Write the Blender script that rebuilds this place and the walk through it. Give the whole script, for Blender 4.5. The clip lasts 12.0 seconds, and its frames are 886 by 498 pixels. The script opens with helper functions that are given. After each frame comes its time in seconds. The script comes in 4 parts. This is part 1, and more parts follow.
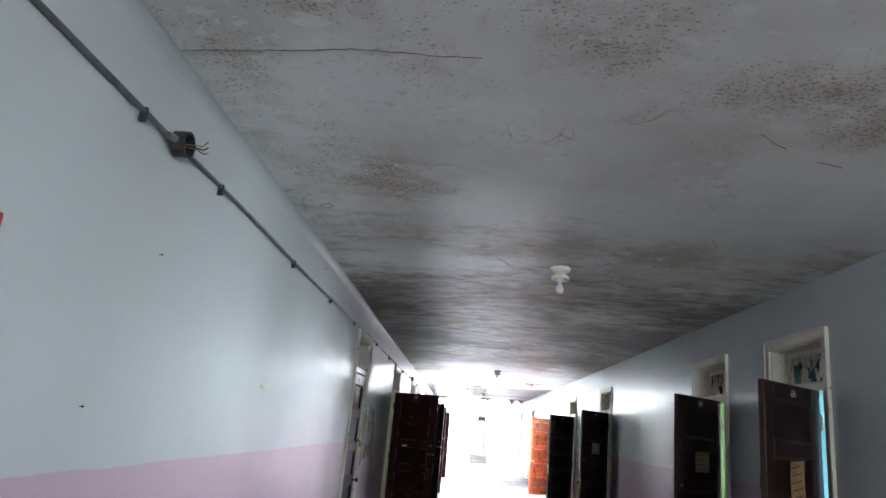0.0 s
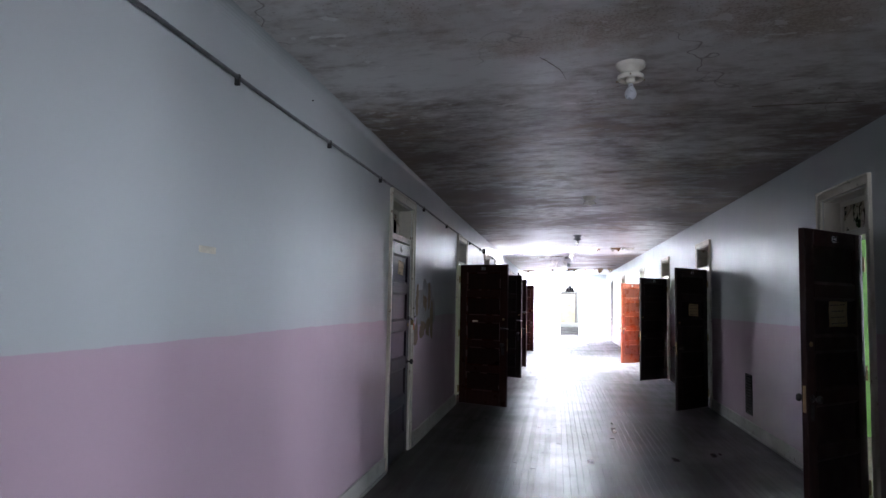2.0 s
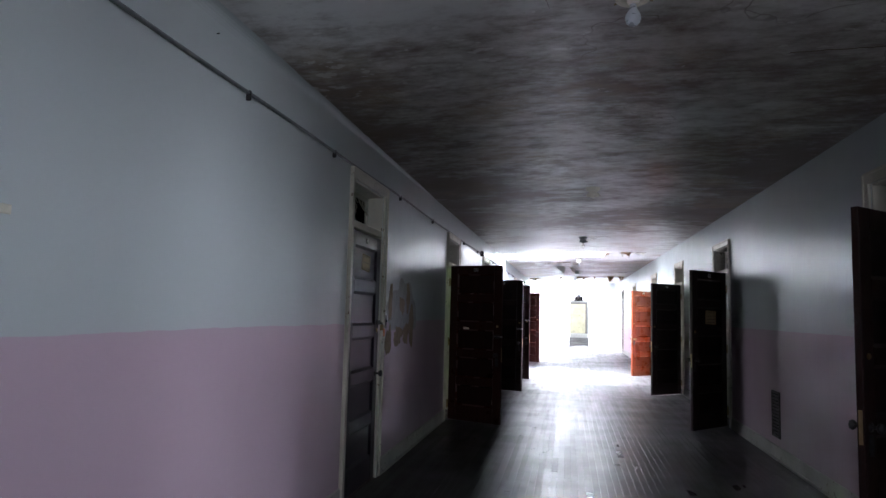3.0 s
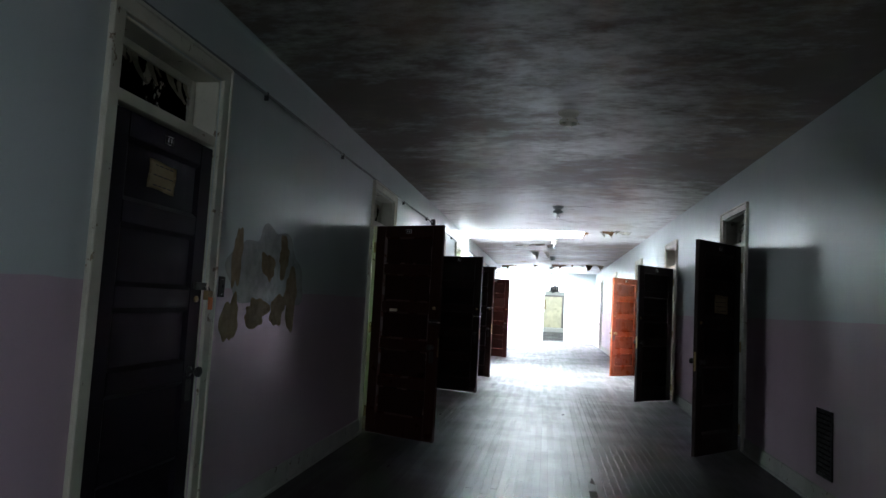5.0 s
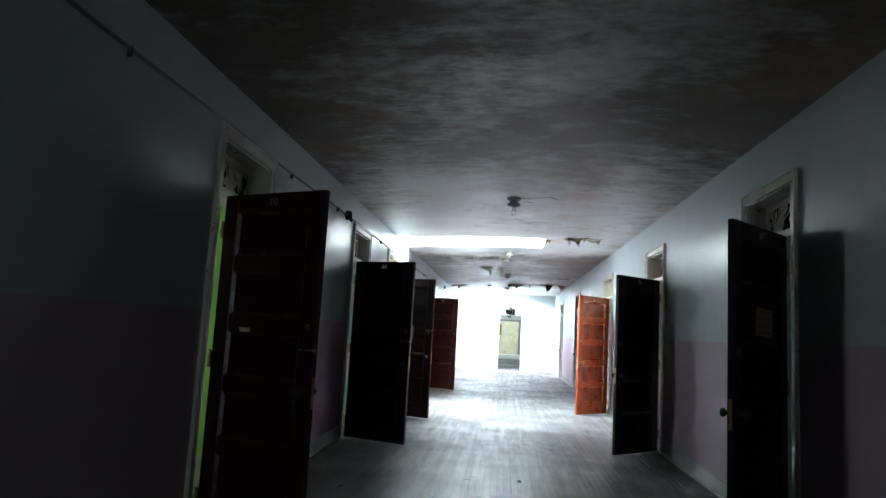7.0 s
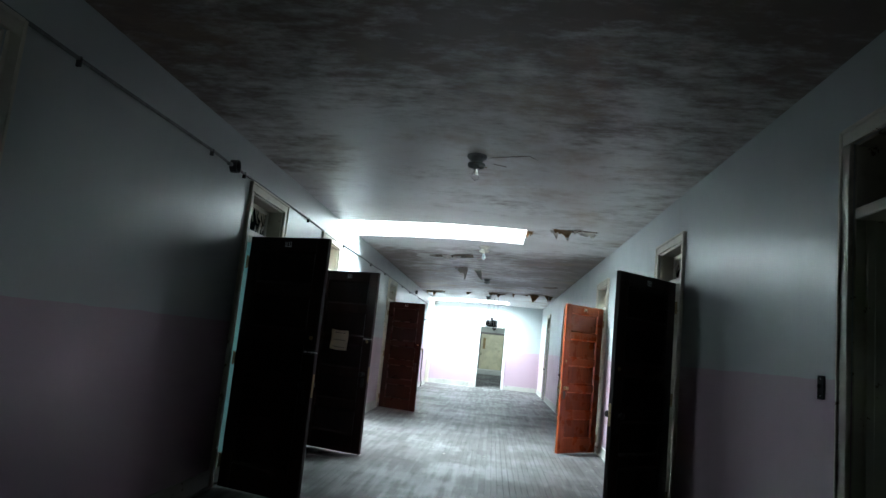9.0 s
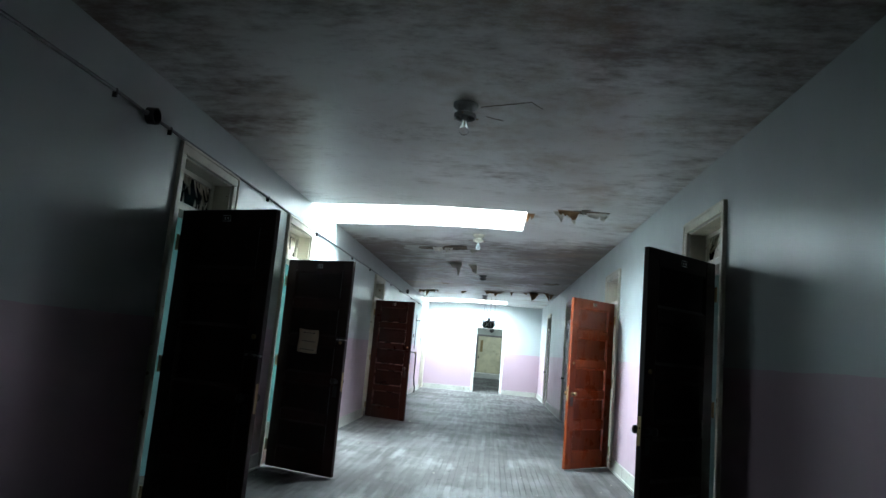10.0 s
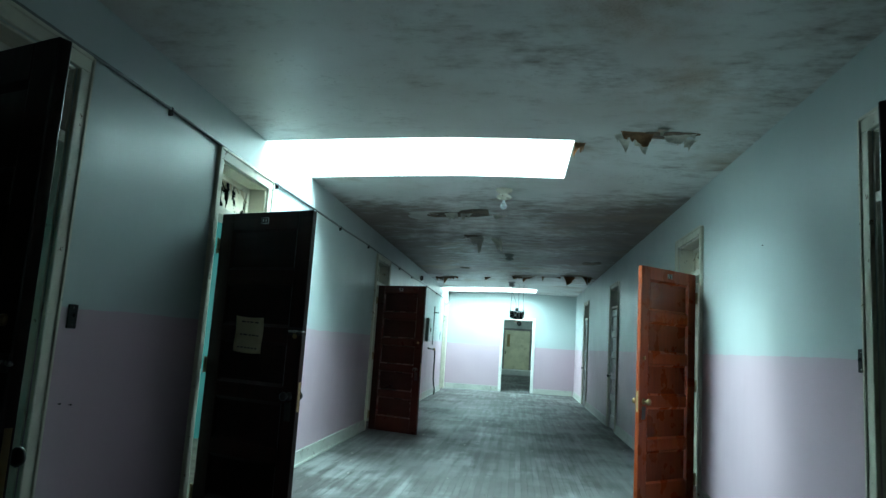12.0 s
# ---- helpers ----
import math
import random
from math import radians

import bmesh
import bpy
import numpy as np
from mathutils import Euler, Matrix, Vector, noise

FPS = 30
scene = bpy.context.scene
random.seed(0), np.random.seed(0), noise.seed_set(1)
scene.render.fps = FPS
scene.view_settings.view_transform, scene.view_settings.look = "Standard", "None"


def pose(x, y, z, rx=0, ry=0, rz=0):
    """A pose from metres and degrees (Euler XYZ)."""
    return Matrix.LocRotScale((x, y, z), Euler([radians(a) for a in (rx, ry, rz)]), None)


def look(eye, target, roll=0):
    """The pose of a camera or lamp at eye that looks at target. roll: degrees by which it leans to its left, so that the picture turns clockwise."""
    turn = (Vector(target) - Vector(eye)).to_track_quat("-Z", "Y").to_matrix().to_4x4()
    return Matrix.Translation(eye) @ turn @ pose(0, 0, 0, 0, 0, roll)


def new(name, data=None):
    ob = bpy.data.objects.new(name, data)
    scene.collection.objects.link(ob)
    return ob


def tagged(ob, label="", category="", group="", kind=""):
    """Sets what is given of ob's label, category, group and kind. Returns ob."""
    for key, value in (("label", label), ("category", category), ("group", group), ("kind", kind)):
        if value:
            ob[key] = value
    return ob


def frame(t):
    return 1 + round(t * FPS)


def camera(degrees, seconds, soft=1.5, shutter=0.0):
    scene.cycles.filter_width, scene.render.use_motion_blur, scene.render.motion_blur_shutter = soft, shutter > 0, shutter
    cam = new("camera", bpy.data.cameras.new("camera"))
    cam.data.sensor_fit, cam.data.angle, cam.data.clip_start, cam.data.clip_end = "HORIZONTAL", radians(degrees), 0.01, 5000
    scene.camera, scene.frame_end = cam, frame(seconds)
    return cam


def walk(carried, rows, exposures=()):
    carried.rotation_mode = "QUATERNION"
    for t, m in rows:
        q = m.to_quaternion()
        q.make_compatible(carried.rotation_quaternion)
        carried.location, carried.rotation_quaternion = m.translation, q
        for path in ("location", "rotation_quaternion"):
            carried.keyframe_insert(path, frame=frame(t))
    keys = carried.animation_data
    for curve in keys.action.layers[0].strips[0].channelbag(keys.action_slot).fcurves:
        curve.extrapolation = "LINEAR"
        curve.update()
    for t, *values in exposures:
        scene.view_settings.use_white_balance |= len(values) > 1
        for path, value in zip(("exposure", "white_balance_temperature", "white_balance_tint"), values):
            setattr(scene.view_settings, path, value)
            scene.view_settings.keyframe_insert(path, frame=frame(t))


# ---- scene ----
cam = camera(66.8, 12.0)
METRES, EYE, TILT, LEAN, TURN = 13.6, 1.58, 0.0, 0.0, 2.9
ROWS = [
    (0.0, 0.0, 0.0, 0.0, -1.36, 14.85, -5.15),
    (0.5, 0.0026, 0.0133, -0.0018, 0.17, 15.57, -4.52),
    (1.0, 0.0126, 0.0357, -0.0056, 3.03, 11.6, -3.02),
    (1.5, 0.0241, 0.0692, -0.006, 5.4, 4.87, -1.2),
    (2.0, 0.026, 0.1038, -0.0046, 6.64, 4.45, -1.1),
    (2.5, 0.0362, 0.1391, -0.0058, 7.65, 5.56, -1.0),
    (4.5, 0.0518, 0.3142, -0.0201, 6.4, 4.0, -3.24),
    (5.0, 0.0613, 0.3587, -0.0196, 5.83, 4.72, -3.09),
    (5.5, 0.0652, 0.4074, -0.0198, 4.02, 5.63, -3.52),
    (6.0, 0.0721, 0.453, -0.0202, 3.67, 5.64, -3.52),
    (6.5, 0.0712, 0.5, -0.0211, 2.22, 6.73, -3.64),
    (7.0, 0.0751, 0.5463, -0.0218, 2.18, 7.09, -3.24),
    (9.0, 0.1082, 0.7214, -0.0191, 1.32, 8.14, -5.71),
    (9.5, 0.1152, 0.7643, -0.0192, 0.91, 8.52, -5.08),
    (10.0, 0.1139, 0.8099, -0.0207, 1.14, 8.48, -5.02),
    (10.5, 0.1173, 0.8534, -0.021, 1.45, 8.47, -4.06),
    (11.0, 0.117, 0.8976, -0.0223, 3.41, 8.81, -3.85),
    (11.5, 0.1176, 0.9434, -0.0223, 2.75, 8.44, -3.26),
    (12.0, 0.117, 0.9856, -0.0218, 3.34, 8.02, -3.64),
]
EXPOSURES = [(0.0, 2.85, 6100, 14), (1.0, 2.52, 6050, 20), (2.5, 1.82, 5950, 22), (3.5, 1.6, 5950, 17), (4.5, 1.46, 5900, 12), (5.5, 1.42, 5850, 6), (7.0, 1.07, 5800, 5), (9.0, 0.1, 5750, 0), (9.5, -0.03, 5780, 0), (10.5, -0.34, 5420, -7), (12.0, -0.82, 5100, -26)]
walk(cam, [(t, pose(0, 0, EYE, TILT, LEAN, TURN) @ pose(METRES * x, METRES * y, METRES * z, 90 + pitch, roll, yaw)) for t, x, y, z, yaw, pitch, roll in ROWS], EXPOSURES)

# ---- world and large lights ----
world = bpy.data.worlds.new("overcast_sky")
scene.world = world
world.use_nodes = True
sky = world.node_tree.nodes.new("ShaderNodeTexSky")
sky.sky_type, sky.sun_disc = "NISHITA", False
sky.sun_elevation, sky.sun_rotation = radians(42), radians(-76.7)
world.node_tree.nodes["Background"].inputs["Strength"].default_value = 0.05
world.node_tree.links.new(sky.outputs[0], world.node_tree.nodes["Background"].inputs["Color"])
sun = new("sun", bpy.data.lights.new("sun", "SUN"))
sun.data.energy, sun.data.angle, sun.data.color = 5.0, radians(9), (1.0, 0.97, 0.93)
sun.matrix_world = look((-6, 2, 10), (-6 + 0.72, 2.0 - 0.17, 10 - 0.67))


def daylight(name, at, target, width, height, radiance, color=(0.93, 0.98, 1.0)):
    """Sky light standing in a window's or skylight's opening; the passage lamp has no opening."""
    lamp = new(name, bpy.data.lights.new(name, "AREA"))
    lamp.data.shape, lamp.data.size, lamp.data.size_y = "RECTANGLE", width, height
    lamp.data.energy, lamp.data.color = radiance * math.pi * width * height, color
    lamp.matrix_world = look(at, target)
    return lamp


XL, XR, CEIL, WALL = -1.21, 2.60, 2.92, 0.20
Y0, Y1 = -5.0, 33.8
ROOF = 3.3
SKYLIGHTS = [("skylight_1", -1.21, 1.28, 18.62, 19.82, 92.0), ("skylight_2", -1.21, 1.38, 32.1, 33.35, 66.0)]
SHAFT_TOP = {"skylight_1": 4.0, "skylight_2": 3.45}
for nm, xa, xb, ya, yb, power in SKYLIGHTS:
    daylight(nm + "_light", ((xa + xb) / 2, (ya + yb) / 2, SHAFT_TOP[nm] - 0.06), ((xa + xb) / 2, (ya + yb) / 2, 0), xb - xa - 0.004, yb - ya - 0.004, power)
# Added lamp behind the start, out of view, set east to favour the west wall.
daylight("rear_window_light", (1.5, Y0 - 0.1, 1.75), (1.5, 0, 1.75), 1.5, 1.7, 7.0)
# Fill lamp added under the closed passage ceiling to brighten the cream door.
daylight("passage_light", (0.9, 45.5, CEIL - 0.04), (0.9, 45.5, 0), 1.2, 1.6, 9.0)


# ---- materials ----
class Nodes:
    """A small writer of node materials."""

    def __init__(self, name):
        self.m = bpy.data.materials.new(name)
        self.m.use_nodes = True
        self.t = self.m.node_tree
        self.b = self.t.nodes["Principled BSDF"]
        geo = self.t.nodes.new("ShaderNodeNewGeometry")
        self.pos, self.island = geo.outputs["Position"], geo.outputs["Random Per Island"]
        self.rand = self.t.nodes.new("ShaderNodeObjectInfo").outputs["Random"]

    def link(self, a, sock):
        if isinstance(a, (int, float)):
            sock.default_value = a
        elif isinstance(a, tuple):
            sock.default_value = (*a, 1) if len(a) == 3 and len(sock.default_value) == 4 else a
        else:
            self.t.links.new(a, sock)

    def noise(self, scale, detail=4, rough=0.55, vec=None, stretch=None, distort=0.0):
        n = self.t.nodes.new("ShaderNodeTexNoise")
        v = vec or self.pos
        if stretch:
            mp = self.t.nodes.new("ShaderNodeMapping")
            mp.inputs["Scale"].default_value = stretch
            self.link(v, mp.inputs["Vector"])
            v = mp.outputs[0]
        self.link(v, n.inputs["Vector"])
        n.inputs["Scale"].default_value, n.inputs["Detail"].default_value, n.inputs["Roughness"].default_value = scale, detail, rough
        n.inputs["Distortion"].default_value = distort
        return n.outputs["Fac"]

    def ramp(self, x, a, b, lo=0.0, hi=1.0):
        n = self.t.nodes.new("ShaderNodeMapRange")
        n.interpolation_type = "SMOOTHSTEP"
        for k, v in zip(("Value", "From Min", "From Max", "To Min", "To Max"), (x, a, b, lo, hi)):
            self.link(v, n.inputs[k])
        return n.outputs[0]

    def math(self, op, a, b=0.0):
        n = self.t.nodes.new("ShaderNodeMath")
        n.operation = op
        self.link(a, n.inputs[0]), self.link(b, n.inputs[1])
        return n.outputs[0]

    def axis(self, k, vec=None):
        n = self.t.nodes.new("ShaderNodeSeparateXYZ")
        self.link(vec or self.pos, n.inputs[0])
        return n.outputs[k]

    def mix(self, f, a, b):
        n = self.t.nodes.new("ShaderNodeMix")
        n.data_type = "RGBA"
        self.link(f, n.inputs[0]), self.link(a, n.inputs[6]), self.link(b, n.inputs[7])
        return n.outputs[2]

    def bump(self, h, strength=0.3, dist=0.01, normal=None):
        n = self.t.nodes.new("ShaderNodeBump")
        n.inputs["Strength"].default_value, n.inputs["Distance"].default_value = strength, dist
        self.link(h, n.inputs["Height"])
        if normal:
            self.link(normal, n.inputs["Normal"])
        return n.outputs[0]

    def out(self, color, rough=0.5, normal=None, metal=0.0, spec=0.5, **more):
        self.link(color, self.b.inputs["Base Color"]), self.link(rough, self.b.inputs["Roughness"])
        self.b.inputs["Metallic"].default_value, self.b.inputs["Specular IOR Level"].default_value = metal, spec
        if normal:
            self.link(normal, self.b.inputs["Normal"])
        for k, v in more.items():
            self.link(v, self.b.inputs[k.replace("_", " ")])
        return self.m


def two_tone_paint():
    """Old enamel wall paint: pale blue over lilac, with a hand-cut line and faint drips."""
    n = Nodes("two_tone_enamel")
    y, z = n.axis(1), n.axis(2)
    cut = n.math("ADD", z, n.math("MULTIPLY", n.math("SUBTRACT", n.noise(3.0, 3), 0.5), 0.03))
    low = n.ramp(cut, 1.338, 1.344, 1, 0)
    up_c = n.mix(n.ramp(n.noise(0.6, 2), 0.2, 0.8), (0.47, 0.508, 0.508), (0.42, 0.455, 0.455))
    lo_c = n.mix(n.ramp(n.noise(0.7, 2), 0.2, 0.8), (0.475, 0.362, 0.42), (0.42, 0.318, 0.372))
    c = n.mix(low, up_c, lo_c)
    drip = n.ramp(n.noise(1.0, 5, 0.6, stretch=(7, 7, 0.5)), 0.6, 0.95, 0, 0.06)
    c = n.mix(drip, c, (0.33, 0.31, 0.32))
    relief = n.math("ADD", n.math("MULTIPLY", n.noise(3, 1), 0.5), n.math("MULTIPLY", n.noise(1.0, 1, stretch=(7, 7, 0.8)), 0.35))
    return n.out(c, n.ramp(n.noise(2.5, 2), 0.3, 0.7, 0.28, 0.36), n.bump(relief, 0.35, 0.012), 0.0, 0.42)


def ceiling_paint():
    n = Nodes("mildewed_ceiling_paint")
    y, x = n.axis(1), n.axis(0)
    base = n.mix(n.ramp(n.noise(0.7, 5), 0.35, 0.7), (0.72, 0.725, 0.71), (0.55, 0.535, 0.51))
    broad = n.noise(0.6, 5, 0.62, stretch=(0.85, 1.2, 1), distort=0.4)
    # Mildew by stretch of ceiling; shade ahead of the first skylight is folded in.
    mould_shade_zone = n.math("ADD", n.ramp(y, 2.5, 8.0, -0.25, 0.18), n.ramp(y, 12.5, 16.0, 0, -0.27))
    mould_shade_zone = n.math("ADD", mould_shade_zone, n.ramp(y, 20.0, 21.5, 0, 0.31))
    mould_shade_zone = n.math("ADD", mould_shade_zone, n.ramp(y, 27.5, 30.5, 0, -0.3))
    wall_side = n.math("MULTIPLY", n.ramp(n.math("ABSOLUTE", n.math("SUBTRACT", x, 0.7)), 0.9, 1.9), 0.14)
    m = n.math("ADD", n.math("ADD", broad, mould_shade_zone), wall_side)
    m = n.math("ADD", m, n.math("MULTIPLY", n.math("SUBTRACT", n.noise(4.5, 4, 0.65, stretch=(0.8, 1.25, 1)), 0.5), 0.6))
    m = n.math("ADD", m, n.math("MULTIPLY", n.math("SUBTRACT", n.noise(16, 4, 0.7, stretch=(0.6, 1.4, 1)), 0.5), 0.38))
    mould_and_shade = n.ramp(m, 0.42, 0.84, 0, 0.9)
    c = n.mix(mould_and_shade, base, (0.125, 0.08, 0.055))
    rust = n.ramp(n.math("ADD", n.noise(0.9, 4), n.math("MULTIPLY", n.noise(9, 4), 0.25)), 0.64, 0.86, 0, 0.6)
    c = n.mix(rust, c, (0.33, 0.24, 0.15))
    fine = n.ramp(n.math("ADD", n.noise(30, 1, 0.5), n.math("MULTIPLY", n.noise(1.6, 3), 0.6)), 0.95, 1.15, 0, 0.25)
    c = n.mix(fine, c, (0.14, 0.115, 0.09))
    specks = n.ramp(n.math("ADD", n.noise(70, 2, 0.5), n.math("MULTIPLY", n.noise(0.9, 3, 0.6), 1.1)), 1.24, 1.3, 0, 0.6)
    c = n.mix(n.math("MULTIPLY", specks, n.ramp(y, 3.5, 6.0, 1, 0.25)), c, (0.16, 0.095, 0.05))
    chips = n.math("MULTIPLY", n.ramp(n.math("ADD", n.noise(10, 3, 0.5, stretch=(0.7, 1.2, 1)), n.math("MULTIPLY", n.noise(1.7, 2), 0.45)), 0.905, 0.915), n.ramp(y, 5.5, 8.0, 1, 0))
    c = n.mix(n.math("MULTIPLY", chips, 0.6), c, (0.74, 0.745, 0.72))
    vor = n.t.nodes.new("ShaderNodeTexVoronoi")
    vor.feature = "DISTANCE_TO_EDGE"
    vor.inputs["Scale"].default_value = 0.55
    warp = n.t.nodes.new("ShaderNodeVectorMath")
    warp.operation = "ADD"
    nz = n.t.nodes.new("ShaderNodeTexNoise")
    nz.inputs["Scale"].default_value = 2.5
    n.link(n.pos, nz.inputs["Vector"])
    n.link(n.pos, warp.inputs[0]), n.link(nz.outputs["Color"], warp.inputs[1])
    n.link(warp.outputs[0], vor.inputs["Vector"])
    crack = n.math("MULTIPLY", n.ramp(vor.outputs["Distance"], 0.0, 0.006, 1, 0), n.ramp(n.noise(0.8, 2), 0.52, 0.6))
    c = n.mix(n.math("MULTIPLY", n.math("MULTIPLY", crack, n.ramp(y, 6.5, 9.0, 1, 0)), 0.75), c, (0.16, 0.13, 0.11))
    relief = n.math("ADD", n.noise(3.5, 1), n.math("MULTIPLY", chips, 0.25))
    relief = n.math("SUBTRACT", relief, n.math("MULTIPLY", crack, 0.3))
    rough = n.math("ADD", n.ramp(n.noise(2, 2), 0.3, 0.7, 0.34, 0.46), n.math("MULTIPLY", mould_and_shade, 0.12))
    return n.out(c, rough, n.bump(relief, 0.3, 0.012), 0.0, 0.5)


def floor_boards():
    n = Nodes("worn_strip_flooring")
    y = n.axis(1)
    rnd = n.math("FRACT", n.math("ADD", n.rand, n.island))
    wood = n.mix(rnd, (0.045, 0.045, 0.046), (0.088, 0.087, 0.084))
    grain = n.noise(6, 2, 0.5, stretch=(6, 0.25, 1))
    c = n.mix(n.ramp(grain, 0.35, 0.7, 0, 0.55), wood, (0.06, 0.05, 0.045))
    dust_and_light = n.ramp(n.math("ADD", n.noise(0.8, 5, 0.6), n.math("MULTIPLY", n.noise(5, 2, 0.5, stretch=(3.0, 0.25, 1)), 0.5)), 0.50, 0.92, 0.05, 0.65)
    # Weight along y paints the brightness near the skylights into the dusty tone.
    dust_and_light = n.math("MULTIPLY", dust_and_light, n.math("MULTIPLY", n.ramp(y, 10.0, 17.0, 0.1, 1.0), n.ramp(y, 28.0, 31.0, 1.0, 1.5)))
    c = n.mix(dust_and_light, c, (0.24, 0.245, 0.24))
    stain = n.ramp(n.math("ADD", n.noise(0.7, 4, 0.6), n.math("MULTIPLY", n.noise(4, 2, 0.5, stretch=(3.0, 0.25, 1)), 0.45)), 0.60, 0.78, 0, 0.75)
    c = n.mix(stain, c, (0.036, 0.031, 0.029))
    rough = n.math("ADD", n.math("ADD", n.ramp(n.noise(1.5, 2), 0.3, 0.7, 0.25, 0.35), n.math("MULTIPLY", rnd, 0.10)), n.math("MULTIPLY", dust_and_light, 0.25))
    return n.out(c, rough, n.bump(n.noise(3, 1, stretch=(4, 0.3, 1)), 0.08, 0.004), 0.0, 0.12)


def varnished_wood(name, a, b, rough=0.3, spec=0.2, ripple=0.0):
    n = Nodes(name)
    TONES[name] = ((a, b), rough)
    grain = n.noise(5, 6, 0.65, stretch=(9, 9, 0.5), distort=0.3)
    c = n.mix(n.ramp(grain, 0.3, 0.7), a, b)
    wear = n.ramp(n.noise(3, 6, 0.7), 0.62, 0.8, 0, 0.5)
    c = n.mix(wear, c, tuple(v * 0.45 for v in a))
    scratch = n.ramp(n.noise(8, 4, 0.7, stretch=(1, 1, 6)), 0.76, 0.79, 0, 0.1)
    c = n.mix(scratch, c, tuple(min(1, v * 2.2 + 0.012) for v in b))
    normal = n.bump(grain, 0.12, 0.003)
    if ripple:
        normal = n.bump(n.noise(1.0, 1, 0.5, stretch=(3, 3, 22)), ripple, 0.012, normal)
    return n.out(c, n.ramp(n.noise(6, 4), 0.3, 0.7, rough - 0.05, rough + 0.12), normal, 0.0, spec)


def chipped_paint(name, a, under=(0.20, 0.15, 0.10), rough=0.4, amount=0.66, spec=0.5):
    n = Nodes(name)
    c = n.mix(n.ramp(n.noise(3, 5), 0.35, 0.7), a, tuple(v * 0.8 for v in a))
    dirt = n.ramp(n.noise(6, 6, 0.7), 0.55, 0.75, 0, 0.4)
    c = n.mix(dirt, c, tuple(v * 0.45 for v in a))
    chip = n.ramp(n.math("ADD", n.noise(14, 5, 0.65), n.math("MULTIPLY", n.noise(1.8, 2), 0.25)), amount + 0.12, amount + 0.14)
    c = n.mix(chip, c, under)
    h = n.math("SUBTRACT", n.math("MULTIPLY", n.noise(20, 4), 0.3), chip)
    return n.out(c, rough, n.bump(h, 0.25, 0.004), 0.0, spec)


def simple(name, a, rough=0.5, metal=0.0, vary=0.75, scale=12, **more):
    n = Nodes(name)
    f = n.noise(scale, 5, 0.65)
    c = n.mix(n.ramp(f, 0.35, 0.7), a, tuple(v * vary for v in a))
    return n.out(c, n.ramp(n.noise(scale * 2, 3), 0.3, 0.7, max(rough - 0.08, 0.02), min(rough + 0.1, 1)), n.bump(f, 0.12, 0.003), metal, **more)


def peeling_glass(name, cut):
    """Transom glass once painted over, the paint now torn and flaking."""
    n = Nodes(name)
    tear = n.ramp(n.noise(1.0, 5, 0.6, stretch=(9, 9, 5)), cut, cut + 0.015)
    paint = n.mix(n.noise(11, 4), (0.66, 0.62, 0.50), (0.50, 0.44, 0.33))
    clear = n.t.nodes.new("ShaderNodeBsdfTransparent")
    clear.inputs[0].default_value = (0.14, 0.155, 0.155, 1)
    n.out(paint, n.math("ADD", n.math("MULTIPLY", tear, 0.45), 0.15), n.bump(tear, 0.4, 0.004))
    mixer = n.t.nodes.new("ShaderNodeMixShader")
    n.link(tear, mixer.inputs[0])
    n.link(clear.outputs[0], mixer.inputs[1]), n.link(n.b.outputs[0], mixer.inputs[2])
    n.link(mixer.outputs[0], n.t.nodes["Material Output"].inputs["Surface"])
    return n.m


def clear_glass(name, tint=(1, 1, 1), rough=0.03):
    n = Nodes(name)
    return n.out(tint, rough, None, 0.0, 0.5, Transmission_Weight=1.0, IOR=1.45)


def room_plaster(name, color):
    n = Nodes(name)
    c = n.mix(n.ramp(n.noise(1.2, 5), 0.35, 0.7), color, tuple(v * 0.75 for v in color))
    c = n.mix(n.ramp(n.noise(3.5, 6, 0.7), 0.62, 0.72, 0, 0.6), c, (0.45, 0.42, 0.36))
    return n.out(c, 0.55, n.bump(n.noise(6, 4), 0.3, 0.01))


PANEL_OF = {}


def relief_wood(wood):
    """The panel and moulding tones that go with the wood of stiles and rails, with relief put into the colour."""
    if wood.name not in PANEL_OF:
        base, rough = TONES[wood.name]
        # Darker panels add relief contrast; lighter mouldings paint in the light their edges catch.
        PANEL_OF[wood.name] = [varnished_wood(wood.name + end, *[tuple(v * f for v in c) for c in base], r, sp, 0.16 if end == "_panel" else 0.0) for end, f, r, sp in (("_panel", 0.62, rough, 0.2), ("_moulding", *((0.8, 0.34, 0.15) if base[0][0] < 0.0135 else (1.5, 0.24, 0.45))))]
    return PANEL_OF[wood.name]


TONES = {}
WALLP, CEILP, BOARD = two_tone_paint(), ceiling_paint(), floor_boards()
SUBFLOOR = simple("dark_subfloor", (0.03, 0.026, 0.024), 0.8)
# Shade on backlit leaves is put into these door tones; skylit ones stay redder.
BACKLITWOOD = varnished_wood("backlit_varnished_wood", (0.012, 0.007, 0.006), (0.02, 0.010, 0.008), 0.34)
REDWOOD = varnished_wood("red_varnished_wood", (0.13, 0.023, 0.006), (0.19, 0.038, 0.009), 0.28)
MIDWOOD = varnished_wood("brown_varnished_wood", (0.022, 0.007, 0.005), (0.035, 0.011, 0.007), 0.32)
SHADEDWINE = varnished_wood("wine_shaded_varnished_wood", (0.013, 0.005, 0.0042), (0.022, 0.0075, 0.0055), 0.34)
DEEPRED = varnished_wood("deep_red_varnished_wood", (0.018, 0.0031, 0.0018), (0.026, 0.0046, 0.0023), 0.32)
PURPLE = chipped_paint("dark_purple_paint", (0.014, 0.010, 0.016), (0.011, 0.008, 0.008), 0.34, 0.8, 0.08)
